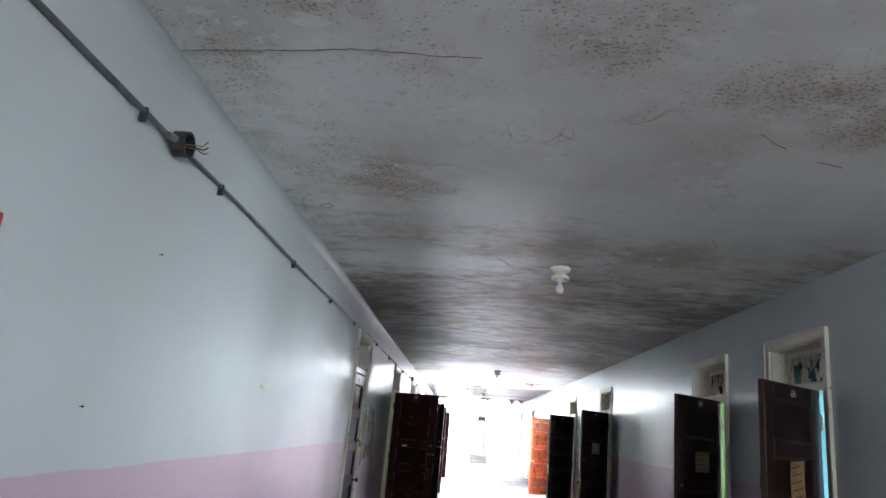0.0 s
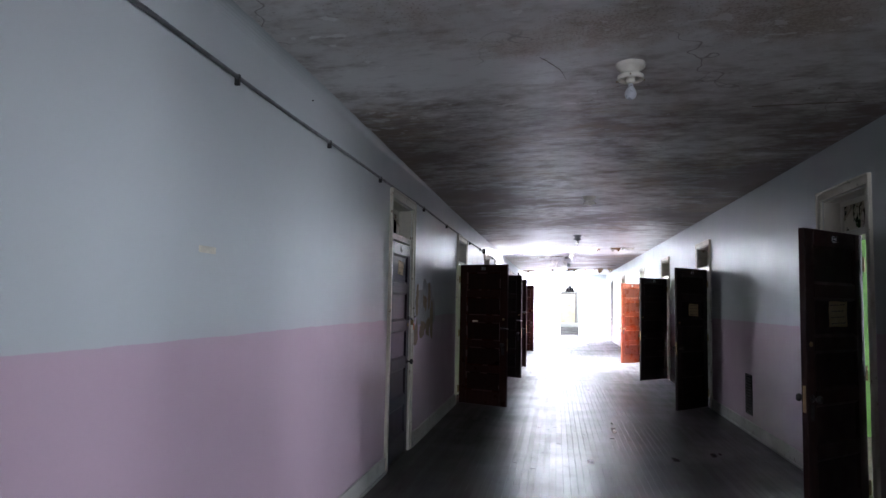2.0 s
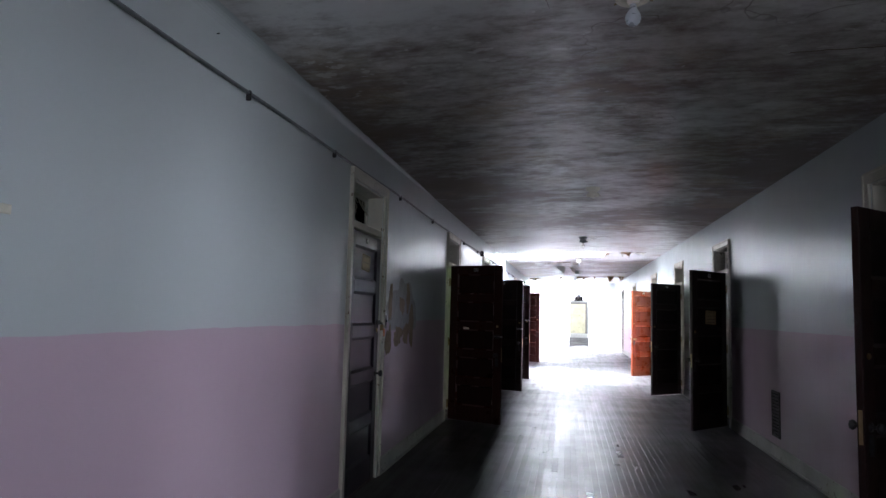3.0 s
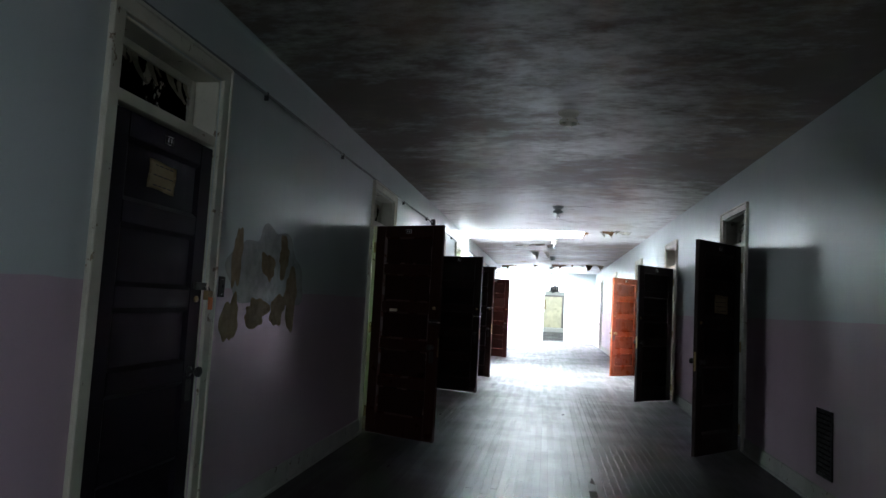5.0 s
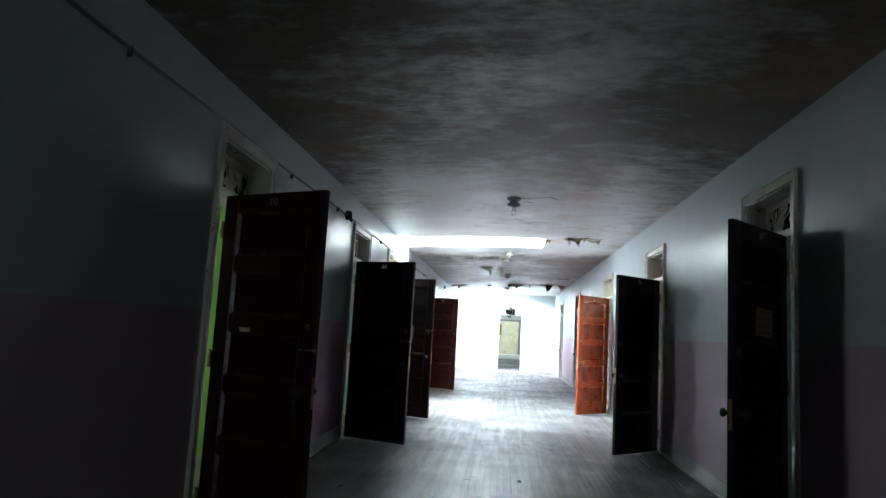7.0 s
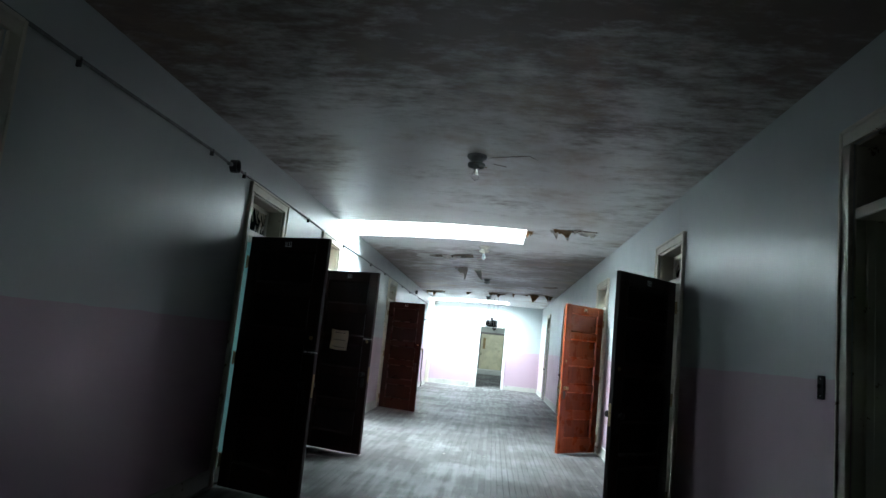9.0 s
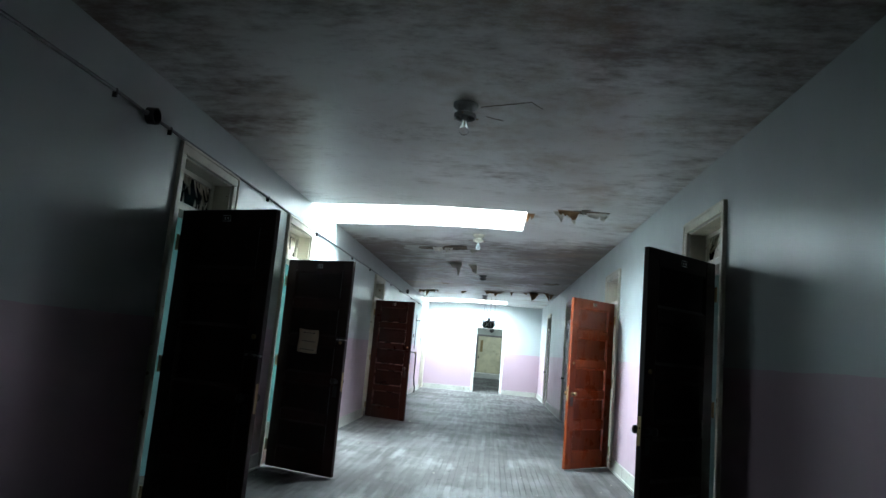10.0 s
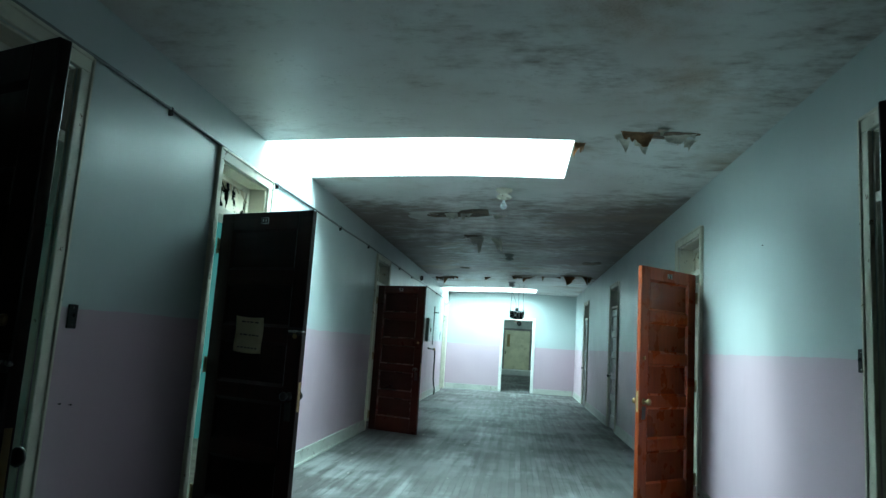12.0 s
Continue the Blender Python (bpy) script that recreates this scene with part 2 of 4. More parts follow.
GREYDOOR = chipped_paint("dull_grey_brown_paint", (0.22, 0.20, 0.19), (0.10, 0.07, 0.05), 0.4, 0.75)
CREAM = chipped_paint("cream_trim_paint", (0.60, 0.57, 0.47), (0.20, 0.15, 0.10), 0.4, 0.665)
WHITE_TRIM = chipped_paint("white_trim_paint", (0.76, 0.77, 0.73), (0.34, 0.30, 0.24), 0.38, 0.72)
BASEB = chipped_paint("baseboard_paint", (0.46, 0.465, 0.42), (0.16, 0.13, 0.10), 0.42, 0.65)
CREAMDOOR = chipped_paint("cream_door_paint", (0.62, 0.58, 0.40), (0.3, 0.25, 0.18), 0.4, 0.78)
CONDUIT = simple("galvanised_conduit", (0.17, 0.175, 0.18), 0.42, 0.55)
IRON = simple("dark_iron", (0.045, 0.043, 0.042), 0.45, 0.6)
BRASS = simple("tarnished_brass", (0.32, 0.24, 0.12), 0.35, 0.9)
CHROME = simple("worn_chrome", (0.55, 0.55, 0.53), 0.25, 1.0)
PORCELAIN = simple("white_porcelain", (0.84, 0.81, 0.70), 0.25, 0.0, 0.9)
GREYLAMP = simple("grey_enamel", (0.30, 0.31, 0.30), 0.35, 0.2)
BULB = clear_glass("bulb_glass", (1, 1, 1), 0.02)
FROSTED = simple("frosted_bulb_glass", (0.78, 0.82, 0.86), 0.3, 0.0, 0.95, Transmission_Weight=0.35)
PANE = clear_glass("window_glass", (0.95, 0.98, 0.97), 0.02)
PEELGLASS = peeling_glass("painted_glass_peeling", 0.47)
TORNGLASS = peeling_glass("painted_glass_mostly_bare", 0.56)
BLACKPLATE = simple("black_bakelite", (0.010, 0.010, 0.011), 0.6, spec=0.1)
IVORY = simple("ivory_plastic", (0.62, 0.58, 0.46), 0.4)
PAPER = simple("yellowed_paper", (0.50, 0.38, 0.22), 0.8, 0.0, 0.8, 6)
PALEPAPER = simple("pale_paper", (0.80, 0.70, 0.50), 0.8, 0.0, 0.85, 6)
ORANGEPAPER = simple("browned_paper", (0.55, 0.33, 0.14), 0.8, 0.0, 0.7, 8)
INK = simple("faded_ink", (0.10, 0.09, 0.10), 0.8)
REDPAINT = simple("red_sign_paint", (0.50, 0.03, 0.03), 0.4)
ORANGE = simple("orange_tag", (0.75, 0.20, 0.04), 0.5)
SIGNWHITE = simple("sign_white", (0.80, 0.80, 0.77), 0.4)
FLAKE = simple("loose_paint_flake", (0.80, 0.77, 0.68), 0.6, 0.0, 0.55, 9)
FLAKEBROWN = simple("browned_paint_flake", (0.34, 0.20, 0.09), 0.7, 0.0, 0.5, 9)
BAREPLASTER = simple("bare_damp_plaster", (0.17, 0.125, 0.085), 0.8, 0.0, 0.4, 7)
PEEL = simple("curled_old_paint", (0.50, 0.43, 0.31), 0.6, 0.0, 0.55, 14)
RUBBLE = simple("fallen_plaster", (0.45, 0.43, 0.38), 0.85)
GRASS = simple("overgrown_ground", (0.07, 0.10, 0.035), 0.9)
ROOFING = simple("roofing_felt", (0.08, 0.08, 0.08), 0.9)


# ---- mesh helpers ----
def box(bm, a, b):
    """An axis-aligned block from corner a to corner b."""
    lo = [min(p, q) for p, q in zip(a, b)]
    hi = [max(p, q) for p, q in zip(a, b)]
    made = bmesh.ops.create_cube(bm, size=1)["verts"]
    for v in made:
        v.co = [lo[i] + (v.co[i] + 0.5) * (hi[i] - lo[i]) for i in range(3)]
    return made


def block(a, b, bevel=0.0, segments=1):
    bm = bmesh.new()
    box(bm, a, b)
    if bevel:
        bmesh.ops.bevel(bm, geom=list(bm.edges), offset=bevel, segments=segments, affect="EDGES", profile=0.7)
    return bm


def lathe(profile, sides=20, axis="z"):
    """A turned body from (radius, height) pairs."""
    bm = bmesh.new()
    rings = []
    for r, h in profile:
        ring = []
        for i in range(sides):
            a = 2 * math.pi * i / sides
            p = (r * math.cos(a), r * math.sin(a), h)
            ring.append(bm.verts.new(p if axis == "z" else ((p[0], p[2], p[1]) if axis == "y" else (p[2], p[0], p[1]))))
        rings.append(ring)
    for a, b in zip(rings, rings[1:]):
        for i in range(sides):
            bm.faces.new((a[i], a[(i + 1) % sides], b[(i + 1) % sides], b[i]))
    bm.faces.new(rings[0]), bm.faces.new(rings[-1])
    bmesh.ops.recalc_face_normals(bm, faces=bm.faces)
    return bm


def tube(points, radius, sides=10):
    """A pipe along a line of points."""
    bm = bmesh.new()
    pts = [Vector(p) for p in points]
    rings = []
    for i, p in enumerate(pts):
        d = (pts[min(i + 1, len(pts) - 1)] - pts[max(i - 1, 0)]).normalized()
        u = d.cross(Vector((0.31, 0.17, 0.93)) if abs(d.z) < 0.9 else Vector((1, 0, 0))).normalized()
        w = d.cross(u)
        rings.append([bm.verts.new(p + radius * (math.cos(2 * math.pi * k / sides) * u + math.sin(2 * math.pi * k / sides) * w)) for k in range(sides)])
    for a, b in zip(rings, rings[1:]):
        for k in range(sides):
            bm.faces.new((a[k], a[(k + 1) % sides], b[(k + 1) % sides], b[k]))
    bm.faces.new(rings[0]), bm.faces.new(rings[-1])
    bmesh.ops.recalc_face_normals(bm, faces=bm.faces)
    return bm


def mesh_object(name, bm, material, smooth=False):
    me = bpy.data.meshes.new(name)
    bm.to_mesh(me)
    bm.free()
    me.materials.append(material)
    if smooth:
        for p in me.polygons:
            p.use_smooth = True
    return new(name, me)


def part(name, bm, material, parent, label="", smooth=False):
    ob = mesh_object(name, bm, material, smooth)
    ob.parent = parent
    return tagged(ob, label) if label else ob


def thing(name, m, label, category, group="", kind=""):
    ob = new(name)
    ob.empty_display_size = 0.1
    ob.matrix_world = m
    return tagged(ob, label, category, group, kind)


def shift(bm, x=0, y=0, z=0):
    bmesh.ops.translate(bm, verts=bm.verts, vec=(x, y, z))
    return bm


# ---- the plan ----
CASE, OPEN, LEAF, HEAD, TRANSOM = 0.08, 0.865, 0.80, 2.46, 2.10
# outer near edge of each casing along y
LEFT = {"A": 7.30, "B": 11.48, "C": 15.33, "D": 17.77, "E": 23.12, "F": 32.5}
# The first two are added doorways out of view that light the west wall.
RIGHT = {"R00": -0.7, "R0": 2.0, "R1": 4.95, "R2": 6.85, "R3": 12.16, "R4": 15.93, "R5": 19.92, "R6": 25.17, "R7": 30.05}


def opening(n):
    return (n + CASE, n + CASE + OPEN, 0.0, HEAD)


def wall_with_openings(name, x0, x1, y0, y1, z1, openings, material, label):
    """A wall that runs along y, with openings right through it."""
    bm = bmesh.new()
    y = y0
    for a, b, za, zb in sorted(openings):
        box(bm, (x0, y, 0), (x1, a, z1))
        if za > 0:
            box(bm, (x0, a, 0), (x1, b, za))
        box(bm, (x0, a, zb), (x1, b, z1))
        y = b
    box(bm, (x0, y, 0), (x1, y1, z1))
    return tagged(mesh_object(name, bm, material), label, "wall", kind="structure")


def wall_across(name, y0, y1, x0, x1, z1, openings, material, label):
    """A wall that runs along x."""
    bm = bmesh.new()
    x = x0
    for a, b, za, zb in sorted(openings):
        box(bm, (x, y0, 0), (a, y1, z1))
        if za > 0:
            box(bm, (a, y0, 0), (b, y1, za))
        box(bm, (a, y0, zb), (b, y1, z1))
        x = b
    box(bm, (x, y0, 0), (x1, y1, z1))
    return tagged(mesh_object(name, bm, material), label, "wall", kind="structure")


wall_with_openings("wall_west", XL - WALL, XL, Y0, Y1, ROOF, [opening(n) for n in LEFT.values()], WALLP, "pale blue over lilac enamel painted corridor wall, scuffed and peeling")
wall_with_openings("wall_east", XR, XR + WALL, Y0, Y1, CEIL + 0.1, [opening(n) for n in RIGHT.values()], WALLP, "pale blue over lilac enamel painted corridor wall, stained")
ENDX0, ENDX1, ENDZ = 0.47, 1.35, 2.12
wall_across("wall_north", Y1, Y1 + WALL, XL - WALL, XR + WALL, ROOF, [(ENDX0, ENDX1, 0, ENDZ)], WALLP, "pale blue over lilac end wall with a cased doorway")
wall_across("wall_south", Y0 - WALL, Y0, XL - WALL, XR + WALL, CEIL + 0.1, [(0.75, 2.25, 0.9, 2.6)], WALLP, "pale blue over lilac end wall with a tall window")

# ceiling slab, sagging towards the west wall, cut out round the two skylights
SAG = ((XL, 2.842), (-0.4, 2.885), (0.3, 2.914), (0.9, CEIL), (XR, 2.915))


def ceil_z(x):
    for (xa, za), (xb, zb) in zip(SAG, SAG[1:]):
        if x <= xb:
            return za + (zb - za) * (max(x, xa) - xa) / (xb - xa)
    return SAG[-1][1]


def slab(bm, x0, y0, x1, y1, top=3.02):
    xs = [x0] + [x for x, _ in SAG if x0 < x < x1] + [x1]
    rows = [[bm.verts.new(p) for p in ((x, y0, ceil_z(x)), (x, y1, ceil_z(x)), (x, y1, top), (x, y0, top))] for x in xs]
    for p, q in zip(rows, rows[1:]):
        for k in range(4):
            bm.faces.new((p[k], p[(k + 1) % 4], q[(k + 1) % 4], q[k]))
    bm.faces.new(rows[0]), bm.faces.new(rows[-1])


bm = bmesh.new()
(_, ax, bx, ay, by, _), (_, cx, dx, cy, dy, _) = SKYLIGHTS
for q in ((XL, Y0, XR, ay), (bx, ay, XR, by), (XL, by, XR, cy), (dx, cy, XR, dy), (XL, dy, XR, Y1)):
    slab(bm, *q)
bmesh.ops.recalc_face_normals(bm, faces=bm.faces)
tagged(mesh_object("ceiling", bm, CEILP), "white painted corridor ceiling blotched with black mildew and flaking", "ceiling", kind="structure")

bm = bmesh.new()
rows, ya, yb = [], Y0, 10.5
steps, ARC = int((yb - ya) / 0.12), 6
for i in range(steps + 1):
    y = ya + (yb - ya) * i / steps
    w = 0.008 + 0.045 * min(1.0, max(0.0, (yb - y) / 5.0)) * (1 + 0.25 * noise.noise(Vector((y * 1.7, 0, 0)))) + 0.006 * noise.noise(Vector((y * 9.0, 3, 0)))
    arc = [(XL + w * (1 - math.sin(a)), SAG[0][1] - w * (1 - math.cos(a)) + 0.05 * w * (1 - math.sin(a))) for a in (math.pi / 2 * k / ARC for k in range(ARC + 1))]
    rows.append([bm.verts.new((x, y, z)) for x, z in [(XL - 0.004, SAG[0][1] + 0.008)] + [(x + (0.0015 if 0 < k < ARC else 0), z) for k, (x, z) in enumerate(arc)]])
for p, q in zip(rows, rows[1:]):
    for k in range(len(p)):
        bm.faces.new((p[k], p[(k + 1) % len(p)], q[(k + 1) % len(p)], q[k]))
bm.faces.new(rows[0]), bm.faces.new(rows[-1])
bmesh.ops.recalc_face_normals(bm, faces=bm.faces)
tagged(mesh_object("cove_trim", bm, WALLP), "rounded painted plaster cove between wall and ceiling", "trim", kind="structure")
SHAFT = simple("white_shaft_paint", (0.80, 0.81, 0.79), 0.5)
for nm, xa, xb, ya, yb, _ in SKYLIGHTS:
    s = thing(nm, pose(0, 0, 0), "white-painted skylight shaft letting in flat daylight", "skylight", "corridor skylights", "structure")
    lo, hi = CEIL + 0.1, SHAFT_TOP[nm]
    part("shaft_side", block((xb, ya - 0.05, lo), (xb + 0.05, yb + 0.05, hi)), SHAFT, s)
    part("shaft_side", block((xa, ya - 0.05, lo), (xb, ya, hi)), SHAFT, s)
    part("shaft_side", block((xa, yb, lo), (xb, yb + 0.05, hi)), SHAFT, s)
    part("shaft_side", block((xa - 0.05, ya - 0.05, ROOF), (xa + 0.003, yb + 0.05, hi)), SHAFT, s)

# floor base under the boards
tagged(mesh_object("floor_base", block((XL - WALL - 4.2, Y0 - 0.2, -0.15), (XR + WALL + 4.2, 50.0, -0.012)), SUBFLOOR), "dark subfloor under the strip boards", "floor", kind="structure")
tagged(mesh_object("ground", block((-600, -600, -0.6), (600, 600, -0.5)), GRASS), "overgrown grass ground outside", "ground", kind="structure")


# ---- rooms beside the corridor ----
ROOMS = [  # side, y from, y to, paint, light
    ("w", Y0, 9.9, (0.45, 0.5, 0.5), 0.0),
    ("w", 9.9, 13.9, (0.34, 0.60, 0.13), 3.2),
    ("w", 13.9, 16.95, (0.42, 0.70, 0.70), 5.0),
    ("w", 16.95, 21.3, (0.12, 0.30, 0.28), 42.0),
    ("w", 21.3, 27.5, (0.55, 0.60, 0.58), 1.2),
    ("w", 29.5, 36.0, (0.7, 0.74, 0.74), 11.0),
    # Next two rooms are added out of view; their windows brighten the west wall.
    ("e", -3.5, 0.6, (0.55, 0.60, 0.60), 9.0),
    ("e", 0.6, 3.3, (0.55, 0.60, 0.60), 15.0),
    ("e", 3.3, 6.75, (0.11, 0.33, 0.39), 12.0),
    ("e", 6.75, 10.4, (0.21, 0.42, 0.10), 4.5),
    ("e", 10.4, 14.6, (0.44, 0.52, 0.42), 0.15),
    ("e", 14.6, 18.4, (0.40, 0.55, 0.55), 0.2),
    ("e", 18.4, 23.0, (0.62, 0.55, 0.66), 1.6),
]
DEEP, T = 3.9, 0.06
ROOM_CEIL = simple("room_ceiling_plaster", (0.62, 0.61, 0.57), 0.7, 0.0, 0.7, 2)
ROOM_FLOOR = simple("dusty_room_floor", (0.22, 0.18, 0.14), 0.7, 0.0, 0.6, 3)
for i, (side, ya, yb, color, glow) in enumerate(ROOMS):
    sx = -1 if side == "w" else 1
    near = XL - WALL if side == "w" else XR + WALL
    far = near + sx * DEEP
    paint = room_plaster("room_paint_%d" % i, color)
    ob = thing("room_walls", pose(0, 0, 0), "flaking plaster walls of a daylit side room", "wall", "side rooms", "structure")
    part("partition", block((near, ya, 0), (far, ya + T, CEIL)), paint, ob)
    part("partition", block((near, yb - T, 0), (far, yb, CEIL)), paint, ob)
    mid = {-3.5: -2.4, 0.6: 1.45, 3.3: 5.7, 6.75: 8.6, 9.9: 13.05, 13.9: 16.1, 16.95: 17.77}.get(ya, (ya + yb) / 2)
    wa, wb = mid - 0.75, mid + 0.75
    bm = bmesh.new()
    y = ya + T
    if glow:
        box(bm, (far, ya + T, 0), (far + sx * 0.2, wa, CEIL))
        box(bm, (far, wb, 0), (far + sx * 0.2, yb - T, CEIL))
        box(bm, (far, wa, 0), (far + sx * 0.2, wb, 0.85))
        box(bm, (far, wa, 2.45), (far + sx * 0.2, wb, CEIL))
    else:
        box(bm, (far, ya + T, 0), (far + sx * 0.2, yb - T, CEIL))
    part("outer_wall", bm, paint, ob)
    part("room_floor", block((near, ya + T, -0.012), (far, yb - T, 0.0)), ROOM_FLOOR, ob)
    top = part("room_ceiling", block((near, ya, CEIL), (far + sx * 0.2, yb, CEIL + 0.1)), ROOM_CEIL, ob)
    if glow:
        w = thing("sash_window", pose(far + sx * 0.06, mid, 0.85), "white-painted wooden double-hung sash window", "window", "room windows", "structure")
        for a, b in (((-0.03, -0.75, 0), (0.03, -0.69, 1.6)), ((-0.03, 0.69, 0), (0.03, 0.75, 1.6)), ((-0.03, -0.69, 0), (0.03, 0.69, 0.07)), ((-0.03, -0.69, 1.54), (0.03, 0.69, 1.6)), ((-0.03, -0.69, 0.77), (0.03, 0.69, 0.83)), ((-0.02, -0.015, 0.07), (0.02, 0.015, 0.77)), ((-0.02, -0.015, 0.83), (0.02, 0.015, 1.54))):
            part("sash_bar", block(a, b, 0.004), WHITE_TRIM, w)
        part("window_sill", block((-sx * 0.06, -0.8, -0.03), (-sx * 0.16, 0.8, 0.0), 0.006), WHITE_TRIM, w)
        daylight("window_light", (far + sx * 0.15, mid, 1.65), (near, mid, 1.45), 1.38, 1.5, glow)
tagged(mesh_object("room_infill", block((XL - WALL - DEEP, 27.5, 0), (XL - WALL, 29.5, CEIL)), ROOM_CEIL), "plain masonry between side rooms", "wall", kind="structure")
tagged(mesh_object("room_infill", block((XR + WALL, 23.0, 0), (XR + WALL + DEEP, Y1, CEIL)), ROOM_CEIL), "plain masonry behind closed doors", "wall", kind="structure")
tagged(mesh_object("room_infill", block((XR + WALL, Y0, 0), (XR + WALL + DEEP, -3.5, CEIL)), ROOM_CEIL), "plain masonry beside the corridor", "wall", kind="structure")

# rear window behind the walker, unseen and added to light the first stretch
w = thing("rear_window", pose(1.5, Y0 - 0.08, 0.9), "tall white-painted corridor window", "window", kind="structure")
for a, b in (((-0.75, -0.03, 0), (-0.69, 0.03, 1.7)), ((0.69, -0.03, 0), (0.75, 0.03, 1.7)), ((-0.69, -0.03, 0), (0.69, 0.03, 0.07)), ((-0.69, -0.03, 1.63), (0.69, 0.03, 1.7)), ((-0.69, -0.03, 0.8), (0.69, 0.03, 0.86)), ((-0.03, -0.03, 0.07), (0.03, 0.03, 0.8)), ((-0.03, -0.03, 0.86), (0.03, 0.03, 1.63))):
    part("sash_bar", block(a, b, 0.004), WHITE_TRIM, w)


# ---- door frames and doors ----
def door_frame(name, side, n, glass=None, material=None):
    """Casing, jambs, transom bar and transom sash of one doorway; local x runs into the wall, y along it."""
    material = material or CREAM
    sx = -1 if side == "w" else 1
    face = XL if side == "w" else XR
    f = thing(name, pose(face, n, 0), "cream-painted chipped door casing with a transom above", "door frame", "corridor door frames", "structure")
    W = CASE * 2 + OPEN
    def bx(nm, x0, x1, y0, y1, z0, z1, mat=material, bev=0.004, label=""):
        return part(nm, block((sx * x0, y0, z0), (sx * x1, y1, z1), bev), mat, f, label)
    bx("casing", -0.022, 0.0, 0, CASE, 0, HEAD)
    bx("casing", -0.022, 0.0, CASE + OPEN, W, 0, HEAD)
    bx("head_casing", -0.022, 0.0, 0, W, HEAD, HEAD + CASE)
    bx("back_band", -0.032, -0.022, -0.004, 0.016, 0, HEAD + CASE)
    bx("back_band", -0.032, -0.022, W - 0.016, W + 0.004, 0, HEAD + CASE)
    bx("back_band", -0.032, -0.022, 0.016, W - 0.016, HEAD + CASE - 0.018, HEAD + CASE + 0.004)
    e = 0.002
    bx("jamb", e, WALL + 0.01, CASE, CASE + 0.012, 0, HEAD)
    bx("jamb", e, WALL + 0.01, CASE + OPEN - 0.012, CASE + OPEN, 0, HEAD)
    bx("head_jamb", e, WALL + 0.01, CASE + 0.012, CASE + OPEN - 0.012, HEAD - 0.015, HEAD)
    bx("transom_bar", 0.0, WALL - 0.02, CASE + 0.012, CASE + OPEN - 0.012, TRANSOM - 0.01, TRANSOM + 0.045)
    bx("door_stop", 0.05, 0.09, CASE + 0.012, CASE + 0.027, 0, TRANSOM - 0.01)
    bx("door_stop", 0.05, 0.09, CASE + OPEN - 0.027, CASE + OPEN - 0.012, 0, TRANSOM - 0.01)
    bx("threshold", 0.0, WALL, CASE + 0.012, CASE + OPEN - 0.012, 0.0, 0.012, MIDWOOD, 0.003, "worn wooden threshold")
    s0, s1, zt, zb = CASE + 0.014, CASE + OPEN - 0.014, HEAD - 0.017, TRANSOM + 0.047
    bx("transom_sash", 0.135, 0.17, s0, s0 + 0.05, zb, zt)
    for y0, y1, z0, z1 in ((s1 - 0.05, s1, zb, zt), (s0 + 0.05, s1 - 0.05, zb, zb + 0.04), (s0 + 0.05, s1 - 0.05, zt - 0.04, zt)):
        bx("transom_sash", 0.135, 0.17, y0, y1, z0, z1)
    pane = bx("transom_pane", 0.150, 0.154, s0 + 0.05, s1 - 0.05, zb + 0.04, zt - 0.04, glass or PEELGLASS, 0, "dirty transom glass with torn flaking paint")
    rng = random.Random(int(n * 100))
    y = s0 + 0.06
    while y < s1 - 0.1:
        wide, drop = rng.uniform(0.03, 0.075), rng.uniform(0.04, 0.15)
        peel(pane, sx, y, zt - 0.04, wide, drop, rng)
        y += wide + rng.uniform(0.0, 0.07)
    return f


def peel(pane, sx, y, z, wide, drop, rng):
    """A ragged strip of paint skin curling off the top of a transom pane."""
    b = bmesh.new()
    rows, m = [], 5
    lean, curl = rng.uniform(-0.3, 0.3), rng.uniform(0.1, 0.5)
    for i in range(m + 1):
        v = i / m
        half = wide * 0.5 * (1 - 0.75 * v ** 1.5) * rng.uniform(0.8, 1.2)
        x = sx * (0.147 - curl * drop * v * v)
        mid = y + wide / 2 + lean * drop * v
        rows.append([b.verts.new((x - sx * 0.006 * v, mid - half, z - drop * v)), b.verts.new((x, mid, z - drop * v * 1.04)), b.verts.new((x - sx * 0.008 * v, mid + half, z - drop * v * rng.uniform(0.9, 1.05)))])
    for p, q in zip(rows, rows[1:]):
        for k in range(2):
            b.faces.new((p[k], p[k + 1], q[k + 1], q[k]))
    bmesh.ops.solidify(b, geom=list(b.faces), thickness=0.0012)
    part("paint_peel", b, PEEL, pane)


def knob(parent, x, y, z, out, mat):
    """Door knob with rosette; out is -1 or 1 along local y."""
    prof = [(0.026, 0), (0.026, 0.004), (0.010, 0.008), (0.009, 0.030), (0.020, 0.036), (0.028, 0.048), (0.026, 0.060), (0.012, 0.066)]
    b = lathe([(r, out * h) for r, h in prof], 16, "y")
    part("door_knob", shift(b, x, y, z), mat, parent, "round metal door knob", True)


